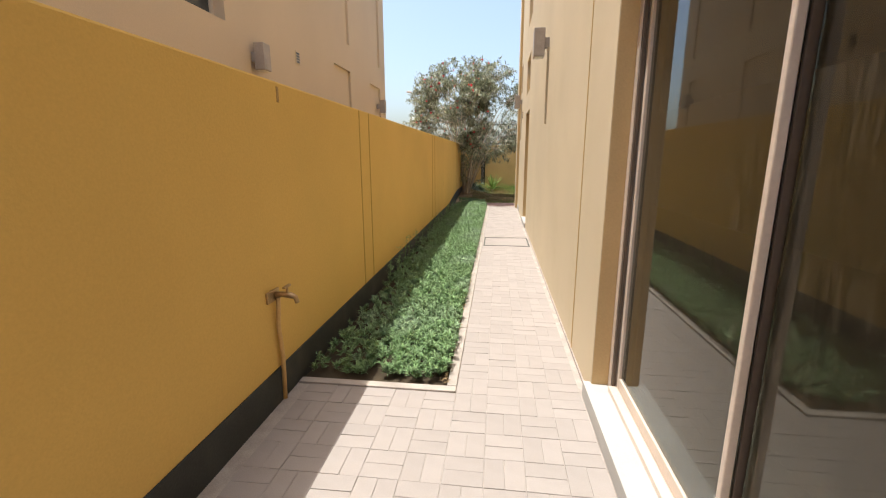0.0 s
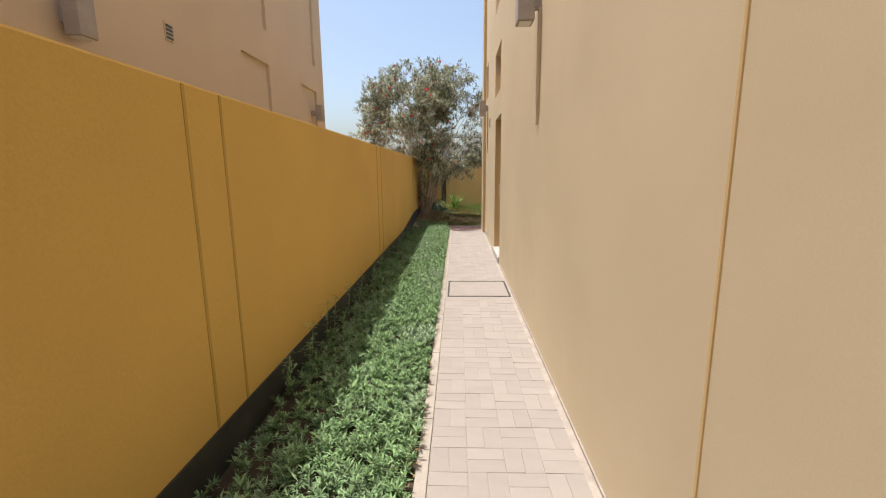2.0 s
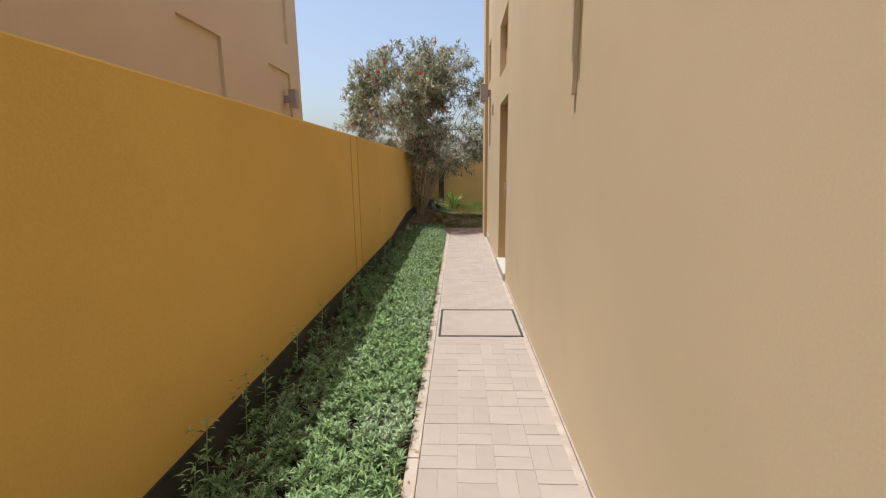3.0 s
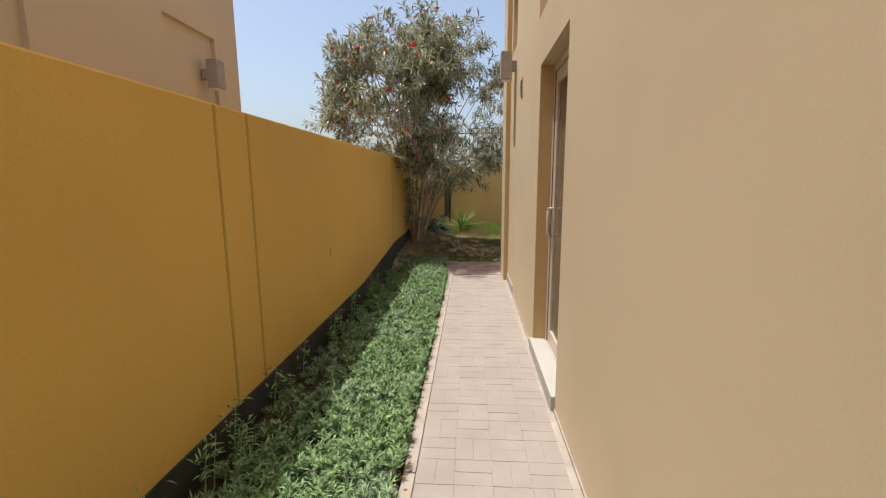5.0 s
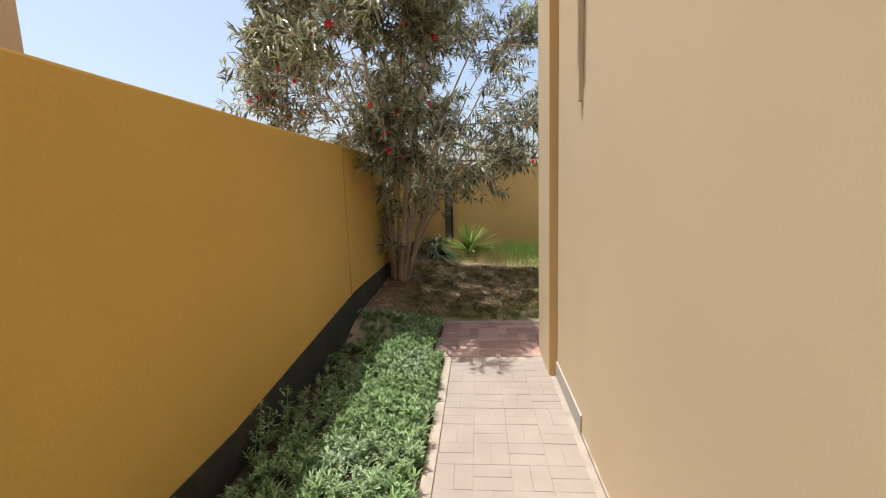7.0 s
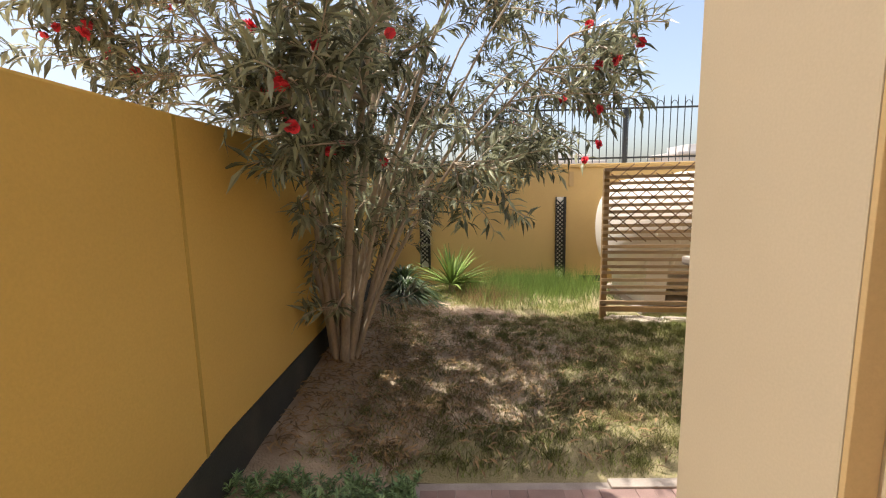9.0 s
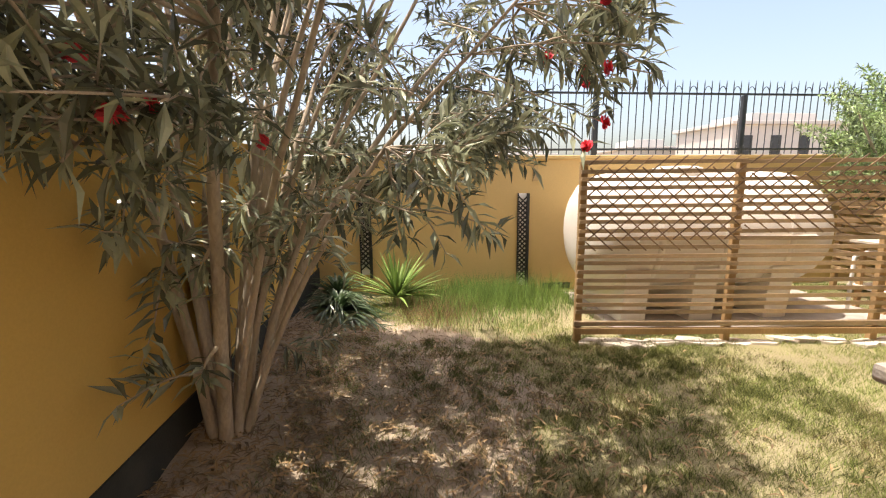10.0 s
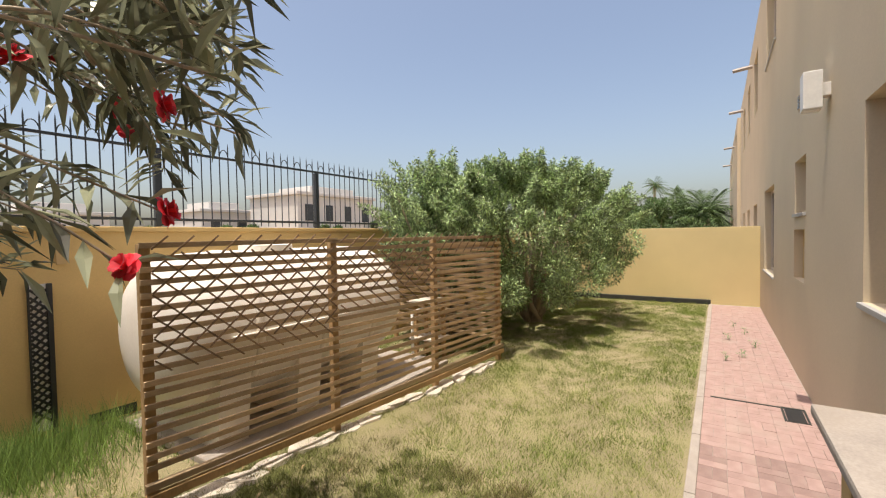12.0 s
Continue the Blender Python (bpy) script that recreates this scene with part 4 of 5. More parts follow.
# ---- bushes, far trees ----
def bush(name, label, centre, rad, count, leaf, mat, seed, floor_z=0.1, at_ground=-0.03, spikes=0, stems=9):
    t = thing(name, label, "shrub", (centre[0], centre[1], at_ground))
    r = np.random.default_rng(seed)
    rng = random.Random(seed)
    base = Vector((centre[0], centre[1], at_ground))
    # clumps give the uneven outline
    clumps = []
    while len(clumps) < max(12, min(150, count // 260)):
        d = Vector((rng.gauss(0, 1), rng.gauss(0, 1), rng.gauss(0, 1))).normalized() * rng.uniform(0.45, 1.08) ** 0.7
        p = Vector((d.x * rad[0], d.y * rad[1], centre[2] + d.z * rad[2] - at_ground))
        if p.z > floor_z:
            clumps.append((p, rng.uniform(0.10, 0.27) * min(rad)))
    for k in range(spikes):
        a, q = rng.uniform(0, 6.28), rng.uniform(0, 1.0) ** 0.6
        rise = math.sqrt(max(0.0, 1 - q * q))
        p = Vector((rad[0] * q * math.cos(a), rad[1] * q * math.sin(a), centre[2] - at_ground + rad[2] * rise)) * 0.97
        go = Vector((math.cos(a) * q, math.sin(a) * q, 0.35 + 0.75 * rise)).normalized()
        n = rng.randint(5, 9)
        for j in range(n):
            clumps.append((p + go * 0.075 * j - Vector((0, 0, 0.05 * q * (0.12 * j) ** 2)), 0.105 * (1 - 0.75 * j / n)))
    w = np.array([c[1] ** 1.6 for c in clumps])
    pick = r.choice(len(clumps), count, p=w / w.sum())
    cs = np.array([tuple(c[0]) for c in clumps])[pick]
    cr = np.array([c[1] for c in clumps])[pick]
    d = r.normal(size=(count, 3))
    d /= np.linalg.norm(d, axis=1, keepdims=True)
    pos = cs + d * (cr * r.uniform(0.3, 1.0, count) ** 0.5)[:, None]
    pos[:, 2] = np.maximum(pos[:, 2], 0.06)
    dirs = d + r.normal(size=(count, 3)) * 0.6 + np.array([0, 0, 0.35])
    ups = r.normal(size=(count, 3)) * 0.5 + np.array([0, 0, 1.0])
    tagged(leaves_ob("crown", [pos, dirs, ups, leaf * r.uniform(0.6, 1.2, count), leaf * 0.34 * r.uniform(0.7, 1.2, count)], mat, t), kind="stuff")
    items = []
    for k in range(stems):
        p = clumps[rng.randrange(len(clumps))][0]
        b = Vector((rng.uniform(-0.15, 0.15), rng.uniform(-0.15, 0.15), -0.03))
        mid = b.lerp(p, 0.5) + Vector((0, 0, 0.2))
        items.append(tube_data([b, b.lerp(mid, 0.6), mid, p], [0.05, 0.04, 0.03, 0.008], 7))
    v, f = join_data(items)
    mesh_ob("trunk", v, f, M_BARK, t, smooth=True)
    return t


bush("green_bush", "big bright green bush leaning over the garden wall", (8.3, 17.85, 1.72), (3.2, 1.9, 1.25), 170000, 0.075, M_BUSH, 3, 0.5, spikes=190, stems=26)
bush("green_bush", "tall green bush growing behind the timber screen", (6.45, 18.75, 2.0), (1.5, 0.9, 0.95), 34000, 0.075, M_BUSH, 4, 0.5, spikes=45)
for k, (x, y, h, w) in enumerate(((25, 17.2, 3.6, 1.9), (27.5, 18.6, 3.7, 2.0), (32, 16.4, 3.9, 2.0))):
    bush("far_tree", "dense dark green tree beyond the garden wall", (x, y, 1.4), (w, w, h - 1.5), 7000, 0.22, M_FARLEAF, 40 + k, 0.3, -0.16)
for k, (x, y, w, h) in enumerate(((9, 62, 3.0, 3.0), (18, 60, 3.0, 3.2), (25, 56, 3.0, 3.2), (30.5, 48.5, 1.5, 3.2), (38, 48.5, 3, 3.4))):
    bush("far_tree", "hazy green garden tree near distant villas", (x, y, 1.3), (w, 2, h - 1.2), 3500, 0.4, M_FARLEAF, 60 + k, 0.2, -0.16)


def palm(at, height, crown):
    t = thing("palm_tree", "distant palm tree with a ragged fan crown", "tree", at)
    v, f = tube_data([(0, 0, 0), (0.1, 0, height * 0.5), (0, 0, height)], [0.22, 0.16, 0.18], 9)
    mesh_ob("trunk", v, f, M_BARK, t, smooth=True)
    rng = random.Random(int(height * 7))
    b, dr, up, ln, wd = [], [], [], [], []
    for k in range(46):
        a, e = rng.uniform(0, 6.28), rng.uniform(-0.7, 1.2)
        d = Vector((math.cos(a) * math.cos(e), math.sin(a) * math.cos(e), math.sin(e)))
        s = Vector((-math.sin(a), math.cos(a), 0))
        for j in range(12):
            p = Vector((0, 0, height)) + d * crown * j / 12 - Vector((0, 0, 0.35 * crown * (j / 12) ** 2))
            for q in (1, -1):
                b.append(p)
                dr.append(d + s * q * 0.9 - Vector((0, 0, 0.3)))
                up.append(Vector((0, 0, 1)))
                ln.append(crown * 0.33)
                wd.append(crown * 0.035)
    arr = [np.array([tuple(x) for x in a]) for a in (b, dr, up)] + [np.array(ln), np.array(wd)]
    tagged(leaves_ob("crown", arr, M_FARLEAF, t), kind="stuff")


palm((60, 21.4, -0.16), 8.0, 1.5)
palm((36, 16.5, -0.16), 3.6, 2.6)
palm((33, 15.2, -0.16), 3.2, 2.4)


# ---- distant villas and the row of houses ----
def villa(x, y, w, d, h, label):
    t = thing("far_villa", label, "house", (x, y, -0.16), group="far villas")
    box("wall", -w / 2, w / 2, -d / 2, d / 2, 0, h, M_VILLA, t, bevel=0.05)
    box("roof", -w / 2 - 0.3, w / 2 + 0.3, -d / 2 - 0.3, d / 2 + 0.3, h, h + 0.35, M_VILLA, t, bevel=0.06)
    box("parapet", -w / 4, w / 3, -d / 3, d / 3, h + 0.35, h + 1.2, M_VILLA, t, bevel=0.05)
    n = max(2, int(w / 2.4))
    for k in range(n):
        u = -w / 2 + (k + 0.5) * w / n
        for z in ((h - 2.6, h - 0.9), (0.9, 2.3)):
            if z[0] > 0.5:
                box("window", u - 0.5, u + 0.5, -d / 2 - 0.05, -d / 2 + 0.1, z[0], z[1], M_DARKWIN, t, bevel=0.02)
    return t


villa(33.5, 54, 11, 8, 6.4, "pale distant villa with arched dark windows")
villa(27, 64, 6, 7, 5.0, "low pale distant villa")
villa(14, 70, 8, 7, 4.6, "low pale distant villa")
villa(46, 60, 9, 7, 5.0, "pale distant villa behind trees")


def row_house(x0, x1, front, h, label):
    t = thing("row_house", label, "house", (x0, front, -0.16), group="row of houses")
    w = x1 - x0
    holes = []
    for u in np.arange(1.2, w - 1.2, 3.2):
        holes += [(u, u + 1.4, 1.1, 2.7), (u, u + 1.4, 5.2, 6.8)]
    verts, faces = wall_faces((0, w), (0, h), holes, lambda u, z, dd: (u, -0.3 * dd, z))
    bm = bmesh.new()
    vs = [bm.verts.new(p) for p in verts]
    for f in faces:
        bm.faces.new([vs[i] for i in f])
    part("wall", bm, M_VILLA if x0 > 25 else M_GARDEN_HOUSE, t)
    for hh in holes:
        part("window", add_box(bmesh.new(), hh[0], hh[1], -0.28, -0.2, hh[2], hh[3]), M_DARKWIN, t)
    part("roof", add_box(bmesh.new(), 0, w, -9, -0.31, h - 0.25, h, 0.02), M_VILLA, t)
    for u in (w * 0.3, w * 0.8):
        v, f = tube_data([(u, -0.1, h - 0.6), (u, 0.5, h - 0.65)], [0.06, 0.06], 8)
        mesh_ob("rain_spout", v, f, M_LAMP, t)


row_house(12.62, 24.0, GARDEN_Y - 0.02, 7.6, "beige rendered row house with rain spouts")
row_house(24.4, 40.0, GARDEN_Y + 0.1, 7.3, "pale rendered row house farther along")


def street_lamp():
    t = thing("street_lamp", "distant thin grey street lamp", "street lamp", (-10.2, 52, -0.16))
    v, f = tube_data([(0, 0, 0), (0, 0, 7.9), (-0.08, 0, 8.4), (-0.35, 0, 8.8), (-0.6, 0, 8.95)], [0.11, 0.08, 0.07, 0.06, 0.05], 8)
    mesh_ob("pole", v, f, M_LAMP, t, smooth=True)
    v, f = tube_data([(-0.5, 0, 8.93), (-0.7, 0, 9.0), (-1.0, 0, 9.05), (-1.2, 0, 9.04)], [0.06, 0.13, 0.12, 0.04], 8)
    mesh_ob("lamp_head", v, f, M_LAMP, t, smooth=True)


street_lamp()


# ---- plants on the ground ----
rng0 = np.random.default_rng(8)


def ground_cover():
    n_plants = 6400
    y = rng0.uniform(2.98, 14.7, n_plants)
    x = -1.93 + 1.0 * rng0.uniform(0, 1, n_plants) ** 0.62
    x = np.where(y > 13.7, np.minimum(x, -1.07), np.minimum(x, -0.955))
    h = 0.06 + 0.085 * rng0.uniform(0, 1, n_plants) ** 1.5
    h *= np.where(y < 3.2, 0.8, 1.0) * np.where(x < -1.5, 0.65, 1.0)
    per = 24
    k = np.repeat(np.arange(n_plants), per)
    s = rng0.uniform(0.1, 1, len(k)) ** 0.7
    a = rng0.uniform(0, 2 * math.pi, len(k))
    lean = rng0.normal(size=(n_plants, 2)) * 0.35
    pos = np.stack([x[k] + lean[k, 0] * h[k] * s, y[k] + lean[k, 1] * h[k] * s, h[k] * s - 0.01 + np.maximum(0, mound_z(x[k], y[k]) * (y[k] > 13.3))], 1)
    pos[:, 0] = np.clip(pos[:, 0], -1.93, -0.93)
    d = np.stack([np.cos(a), np.sin(a), rng0.uniform(0.3, 1.5, len(k))], 1)
    up = rng0.normal(size=(len(k), 3)) * 0.3 + np.array([0, 0, 1.0])
    o = leaves_ob("groundcover_plants", [pos, d, up, rng0.uniform(0.03, 0.062, len(k)), rng0.uniform(0.007, 0.013, len(k))], M_COVER)
    tagged(o, "dense green leafy groundcover along the boundary wall", "groundcover", kind="stuff")
    # dry litter along the kerb
    n = 900
    pos = np.stack([rng0.normal(-0.955, 0.025, n), rng0.uniform(2.95, 13.5, n), rng0.uniform(0.0, 0.03, n)], 1)
    a = rng0.uniform(0, 6.28, n)
    d = np.stack([np.cos(a), np.sin(a), rng0.uniform(-0.1, 0.3, n)], 1)
    o = leaves_ob("leaf_litter", [pos, d, np.tile([0, 0, 1.0], (n, 1)), rng0.uniform(0.02, 0.05, n), rng0.uniform(0.008, 0.016, n)], M_DRYLEAF)
    tagged(o, "brown dry leaf litter along the bed edge", "leaf litter", kind="stuff")
    # fallen leaves under the oleander
    n = 2400
    pos = np.stack([rng0.normal(-0.6, 0.9, n), rng0.normal(16.3, 0.9, n), rng0.uniform(0.015, 0.04, n)], 1)
    strip = np.stack([-1.92 + 0.9 * rng0.uniform(0, 1, 2600) ** 1.4, rng0.uniform(14.7, 18.6, 2600), rng0.uniform(0.01, 0.03, 2600)], 1)
    pos = np.concatenate([pos, strip])
    pos[:, 2] += np.maximum(0, mound_z(pos[:, 0], pos[:, 1]))
    pos = pos[(pos[:, 0] > -1.9) & (pos[:, 1] > 14.85)]
    n = len(pos)
    a = rng0.uniform(0, 6.28, n)
    d = np.stack([np.cos(a), np.sin(a), rng0.uniform(-0.05, 0.2, n)], 1)
    o = leaves_ob("leaf_litter", [pos, d, np.tile([0, 0, 1.0], (n, 1)), rng0.uniform(0.06, 0.12, n), rng0.uniform(0.012, 0.02, n)], M_DRYLEAF)
    tagged(o, "pale dry leaves fallen beneath the oleander", "leaf litter", kind="stuff")


def weed(x, y, h, seed):
    t = thing("weed", "small leafy weed growing at the wall foot", "weed", (x, y, 0), group="wall foot weeds")
    r = np.random.default_rng(seed)
    n = 26
    s = r.uniform(0.15, 1, n)
    a = r.uniform(0, 6.28, n)
    pos = np.stack([0.03 * s + 0.02 * r.normal(size=n), 0.05 * r.normal(size=n) * s, h * s], 1)
    d = np.stack([np.cos(a), np.sin(a), r.uniform(0, 0.8, n)], 1)
    leaves_ob("leaves", [pos, d, np.tile([0, 0, 1.0], (n, 1)), r.uniform(0.03, 0.07, n), r.uniform(0.010, 0.016, n)], M_COVER, t)
    v, f = tube_data([(0, 0, 0), (0.015, 0, h * 0.5), (0.03, 0.01, h)], [0.004, 0.003, 0.002], 5)
    mesh_ob("stalk", v, f, M_COVER, t)


ground_cover()
for k, (y, h) in enumerate(((5.2, 0.30), (5.7, 0.36), (6.1, 0.42), (6.35, 0.40), (6.9, 0.38), (7.5, 0.33), (8.3, 0.32), (9.0, 0.33), (9.5, 0.34), (10.0, 0.3), (11.5, 0.31), (12.3, 0.3))):
    weed(WALL_X + 0.06, y, h, 100 + k)
weed_rng = random.Random(77)
for k in range(18):
    weed(WALL_X + weed_rng.uniform(0.03, 0.1), weed_rng.uniform(4.6, 12.8), weed_rng.uniform(0.18, 0.32), 130 + k)


for k, (x, y) in enumerate(((7.2, 14.3), (7.9, 14.1), (8.3, 14.45), (8.9, 14.2), (9.5, 14.35), (6.9, 14.5))):
    weed(x, y, 0.11, 200 + k)


def lawn():
    n = 380000
    x = -1.7 + 14.0 * rng0.uniform(0, 1, n) ** 1.15
    y = rng0.uniform(14.82, 19.7, n)
    # bare sandy patch around the oleander and by the back bed
    bare = 1.05 * np.exp(-(((x + 0.9) / 1.7) ** 2 + ((y - 16.3) / 1.7) ** 2)) + 0.9 * np.exp(-(((x + 0.4) / 1.1) ** 2 + ((y - 18.0 + 0.12 * x) / 0.28) ** 2))
    patch = np.array([noise.noise(Vector((a * 1.7, b * 1.7, 3.0))) for a, b in zip(x[::5], y[::5])]).repeat(5)[:n]
    keep = rng0.uniform(0, 1, n) > np.clip(bare * 1.08 - patch * 0.7, 0.0, 0.96)
    keep &= ~((x > 1.15) & (x < 4.9) & (y > 17.85) & (y < 19.5))
    x, y = x[keep], y[keep]
    m = len(x)
    h = rng0.uniform(0.02, 0.05, m) * (1.0 + 0.6 * np.sin(x * 9.0 + 3 * np.sin(y * 4)) * np.sin(y * 11.0 + 2 * np.sin(x * 5)))
    green = x + 1.6 * np.sin(y * 1.7) + rng0.normal(0, 1.2, m) > 5.0
    for sel, mat, seed, label in ((~green, M_BLADE, 5, "short dry yellow-green lawn grass"), (green, M_TURF, 8, "short greener lawn grass near the bush")):
        c = int(sel.sum())
        o = blades_ob("lawn_grass", x[sel], y[sel], np.maximum(-0.015, mound_z(x[sel], y[sel]) - 0.01), h[sel], rng0.uniform(0.003, 0.006, c), rng0.uniform(0.2, 1.1, c), mat, seed)
        tagged(o, label, "grass", kind="stuff")
    tufts = 1250
    tx, ty = rng0.uniform(-1.5, 2.6, tufts), rng0.uniform(14.9, 17.9, tufts)
    ok = rng0.uniform(0, 1, tufts) > 0.55 * np.exp(-(((tx + 1.2) / 0.9) ** 2 + ((ty - 17.2) / 0.9) ** 2))
    tx, ty = tx[ok], ty[ok]
    tz = np.maximum(-0.015, mound_z(tx, ty) - 0.01)
    k = np.repeat(np.arange(len(tx)), 60)
    m = len(k)
    size = rng0.uniform(0.02, 0.06, len(tx))[k]
    o = blades_ob("grass_tufts", tx[k] + rng0.normal(0, 1, m) * size, ty[k] + rng0.normal(0, 1, m) * size, tz[k], rng0.uniform(0.03, 0.075, m), rng0.uniform(0.003, 0.006, m), rng0.uniform(0.3, 1.3, m), M_TUFT, 15)
    tagged(o, "olive and brown grass tufts on sandy soil", "grass", kind="stuff")
    m = 9000
    x = np.clip(rng0.normal(0.45, 0.55, m), -1.2, 1.5)
    y = np.clip(19.75 - np.abs(rng0.normal(0, 0.62, m)), 17.9, 19.75)
    o = blades_ob("tall_grass", x, y, np.full(m, -0.02), rng0.uniform(0.06, 0.40, m) * np.clip((y - 17.6) / 1.4, 0.3, 1.0), rng0.uniform(0.004, 0.008, m), rng0.uniform(0.1, 0.7, m), M_TALL, 6)
    tagged(o, "tall green unmown grass along the back wall", "grass", kind="stuff")
    m = 1500
    o = blades_ob("tall_grass", rng0.normal(-0.25, 0.28, m), rng0.normal(18.95, 0.3, m).clip(18.2, 19.7), np.full(m, -0.02), rng0.uniform(0.06, 0.26, m), rng0.uniform(0.004, 0.008, m), rng0.uniform(0.2, 0.9, m), M_DRYLEAF, 7)
    tagged(o, "dry brown grass tufts by the back bed", "grass", kind="stuff")


lawn()


def strap_plant(x, y, n, length, width, mat, label, seed, spread):
    t = thing("strap_leaf_plant", label, "plant", (x, y, -0.02), group="back bed plants")
    rng = random.Random(seed)
    items = []
    for k in range(n):
        a, e, L = rng.uniform(0, 6.28), rng.uniform(0.25, 1.4), length * rng.uniform(0.7, 1.1)
        d = Vector((math.cos(a) * math.cos(e), math.sin(a) * math.cos(e), math.sin(e)))
        s = Vector((-math.sin(a), math.cos(a), 0))
        vs, fs = [], []
        for j in range(6):
            q = j / 5
            p = d * L * q - Vector((0, 0, spread * L * q * q)) + Vector((0, 0, 0.12))
            p.z = max(p.z, 0.02)
            w = width * (1 - q ** 2.2) + 0.001
            vs += [tuple(p - s * w), tuple(p - Vector((0, 0, w * 0.5))), tuple(p + s * w)]
            if j:
                o = 3 * (j - 1)
                fs += [(o, o + 1, o + 4, o + 3), (o + 1, o + 2, o + 5, o + 4)]
        items.append((vs, fs))
    v, f = join_data(items)
    tagged(mesh_ob("leaves", v, f, mat, t, smooth=True), kind="stuff")
    v, f = tube_data([(0, 0, -0.02), (0, 0, 0.15)], [0.06, 0.05], 9)
    mesh_ob("crown_base", v, f, M_BARK, t)


strap_plant(-1.5, 18.65, 190, 0.85, 0.021, M_STRAP, "dark arching strap-leaf clump by the wall", 2, 0.75)
strap_plant(-1.6, 19.3, 90, 0.85, 0.02, M_STRAP, "green arching strap-leaf clump in the corner", 3, 0.6)
strap_plant(-0.82, 19.3, 80, 0.85, 0.02, M_TALL, "spiky pale green yucca by the back wall", 4, 0.2)


# ---- edging, manhole, drains ----
def kerb_line(name, x0, x1, y0, y1, label):
    return tagged(box(name, x0, x1, y0, y1, -0.10, 0.012, M_KERB, bevel=0.006), label, "kerb", kind="structure")


kerb_line("kerb_bed_front", -1.93, -0.855, 2.85, 2.915, "thin concrete kerb before the planted bed")
for k in range(11):
    y0 = 2.92 + k * 1.0
    kerb_line("kerb_bed_side", -0.92, -0.855, y0, min(y0 + 0.992, 13.72), "thin concrete kerb between bed and path")
for k in range(1, 13):
    x0 = -1.0 + k * 1.03
    kerb_line("kerb_lawn", x0, x0 + 1.022, 14.72, 14.79, "thin concrete kerb between lawn and path")


def manhole(x0, x1, y0, y1, mat, label):
    t = thing("manhole_cover", label, "manhole cover", (0, 0, 0))
    box("rim", x0, x1, y0, y0 + 0.02, -0.02, 0.006, M_PLINTH, t, bevel=0.002)
    box("rim", x0, x1, y1 - 0.02, y1, -0.02, 0.006, M_PLINTH, t, bevel=0.002)
    box("rim", x0, x0 + 0.02, y0 + 0.02, y1 - 0.02, -0.02, 0.006, M_PLINTH, t, bevel=0.002)
    box("rim", x1 - 0.02, x1, y0 + 0.02, y1 - 0.02, -0.02, 0.006, M_PLINTH, t, bevel=0.002)
    box("lid", x0 + 0.026, x1 - 0.026, y0 + 0.026, y1 - 0.026, -0.03, 0.004, mat, t, bevel=0.004)
    return t


manhole(-0.83, -0.04, 7.62, 8.38, M_PAVER, "square beige concrete manhole cover in the path")
tagged(box("trim_path_joint", 5.26, 5.285, 13.86, 14.66, -0.02, 0.006, M_PLINTH, bevel=0.002), "dark joint line across the red path", "joint", kind="structure")
manhole(4.9, 5.3, 13.85, 14.05, M_BLACK, "small dark drain cover in the red path")
tagged(box("trim_base_line", -0.010, 0.0, 2.95, 12.54, -0.02, 0.016, M_JOINT, bevel=0.003), "dark narrow gap strip at the wall foot", "trim", kind="structure")


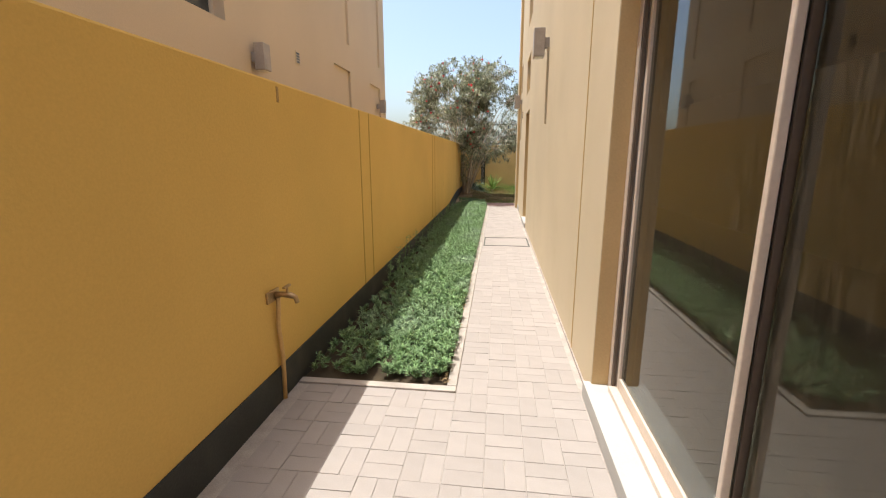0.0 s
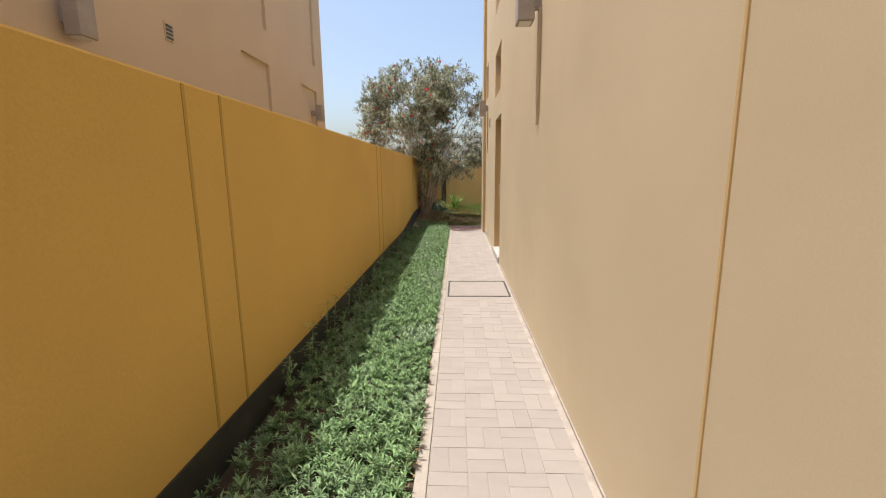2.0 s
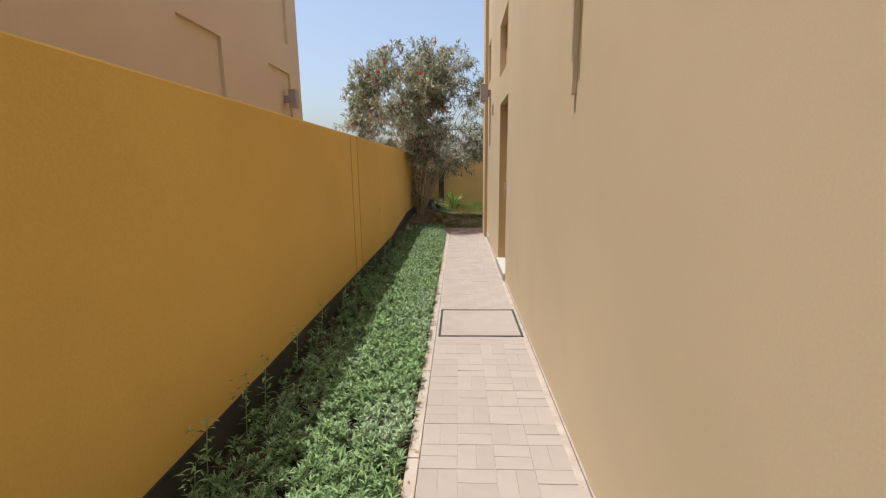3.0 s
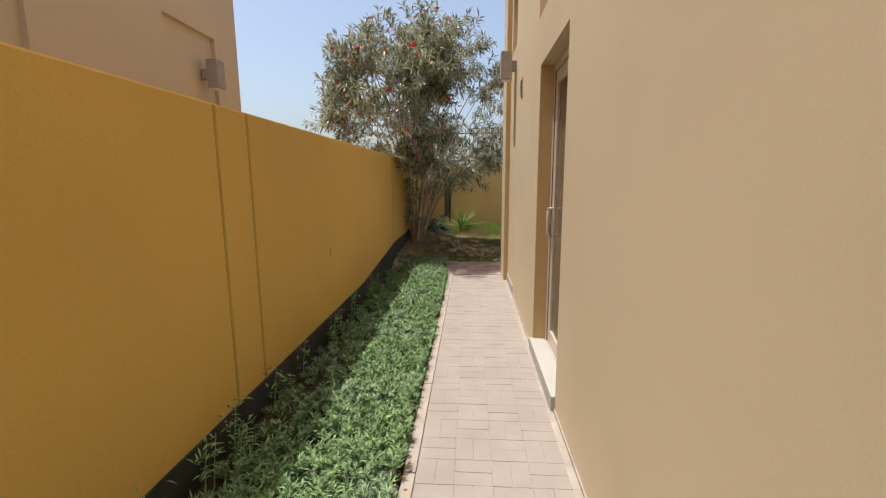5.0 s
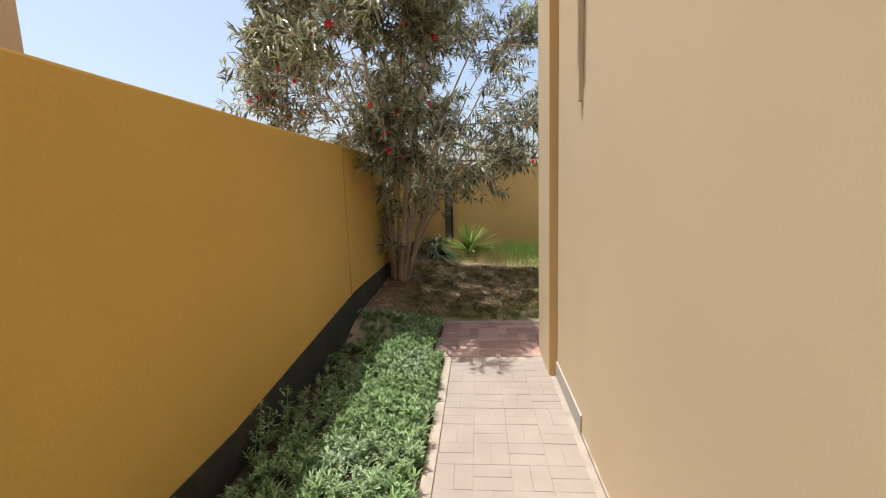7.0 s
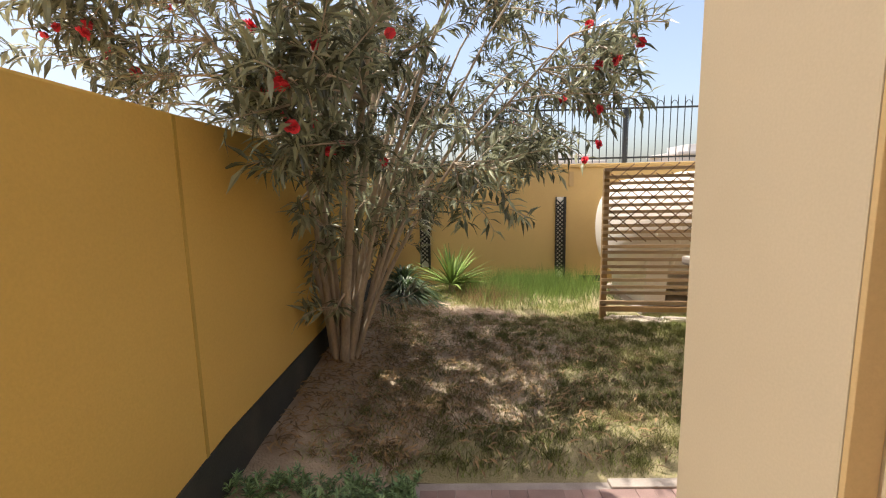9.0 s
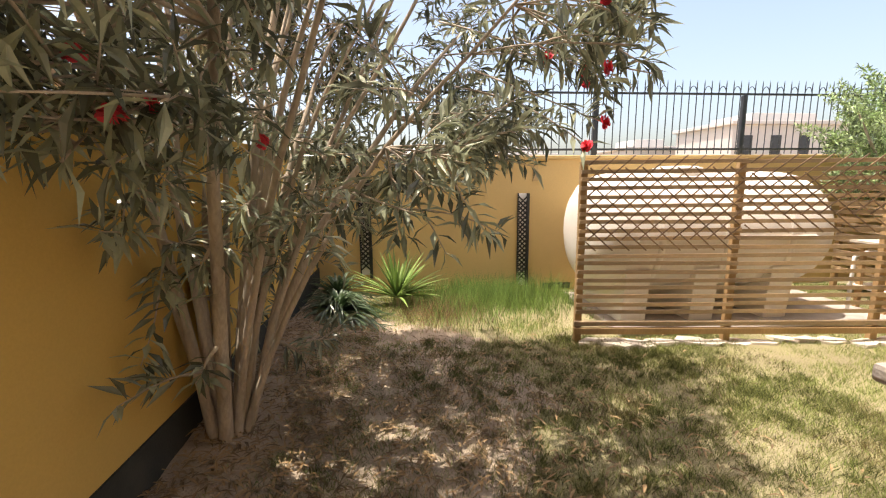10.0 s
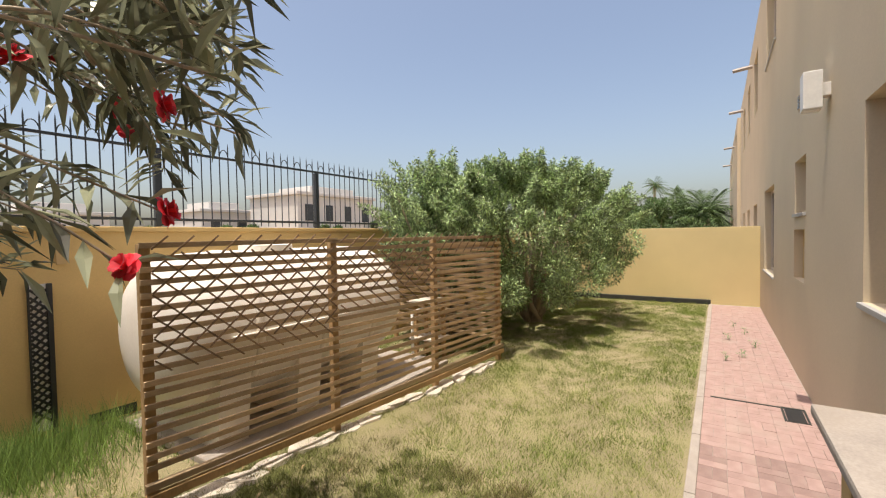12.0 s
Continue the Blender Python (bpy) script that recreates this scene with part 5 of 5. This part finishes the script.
# ---- pavers ----
def basket(name, label, x0, x1, y0, y1, mat, holes=(), cell=0.2, near=None):
    """Basket-weave pavers, two to a square; pieces near the walk are objects, the rest one mesh."""
    t = thing(name, label, "paving", (0, 0, 0), kind="structure")
    g = 0.0012
    shapes = {}
    for flip in (0, 1):
        bm = bmesh.new()
        a, b = (cell, cell / 2) if flip else (cell / 2, cell)
        add_box(bm, -a / 2 + g, a / 2 - g, -b / 2 + g, b / 2 - g, -0.05, 0.0)
        top = [e for e in bm.edges if all(v.co.z > -0.01 for v in e.verts)]
        bmesh.ops.bevel(bm, geom=top, offset=0.0016, segments=1, affect='EDGES')
        bmesh.ops.recalc_face_normals(bm, faces=bm.faces)
        me = bpy.data.meshes.new("paver")
        bm.to_mesh(me)
        bm.free()
        me.materials.append(mat)
        shapes[flip] = me
    rng = random.Random(len(name))
    rest, made = [], 0
    for j in range(int(round((y1 - y0) / cell))):
        for i in range(int(round((x1 - x0) / cell))):
            flip = (i + j) % 2
            cx, cy = x0 + (i + 0.5) * cell, y0 + (j + 0.5) * cell
            if any(h[0] < cx < h[1] and h[2] < cy < h[3] for h in holes):
                continue
            for s in (-0.25, 0.25):
                p = Vector((cx + (0 if flip else s * cell), cy + (s * cell if flip else 0), rng.uniform(-0.002, 0.0005)))
                m = Matrix.Translation(p) @ Euler((rng.gauss(0, 0.005), rng.gauss(0, 0.005), rng.gauss(0, 0.008))).to_matrix().to_4x4()
                if made < 300 and (near is None or near[0] < cy < near[1] and near[2] < cx < near[3]):
                    o = new("paver", shapes[flip])
                    o.parent = t
                    o.matrix_local = m
                    made += 1
                else:
                    rest.append((flip, m))
    if rest:
        items = []
        for flip, m in rest:
            me = shapes[flip]
            items.append(([tuple(m @ v.co) for v in me.vertices], [tuple(p.vertices) for p in me.polygons]))
        v, f = join_data(items)
        tagged(mesh_ob("pavers", v, f, mat, t), kind="stuff")
    return t


basket("paving_front", "beige basket-weave block paving before the glass door", -1.85, -0.05, 0.05, 2.85, M_PAVER, near=(0.8, 2.9, -9, 9))
basket("paving_side_path", "beige basket-weave block path beside the house", -0.85, -0.05, 2.85, 13.65, M_PAVER, holes=((-0.9, 0, 7.6, 8.4),), near=(2.8, 7.6, -9, 9))
basket("paving_garden_path", "worn red basket-weave block path along the garden", -1.0, 12.25, 13.76, 14.72, M_RED, cell=0.192, near=(13, 15, -9, 4.0))
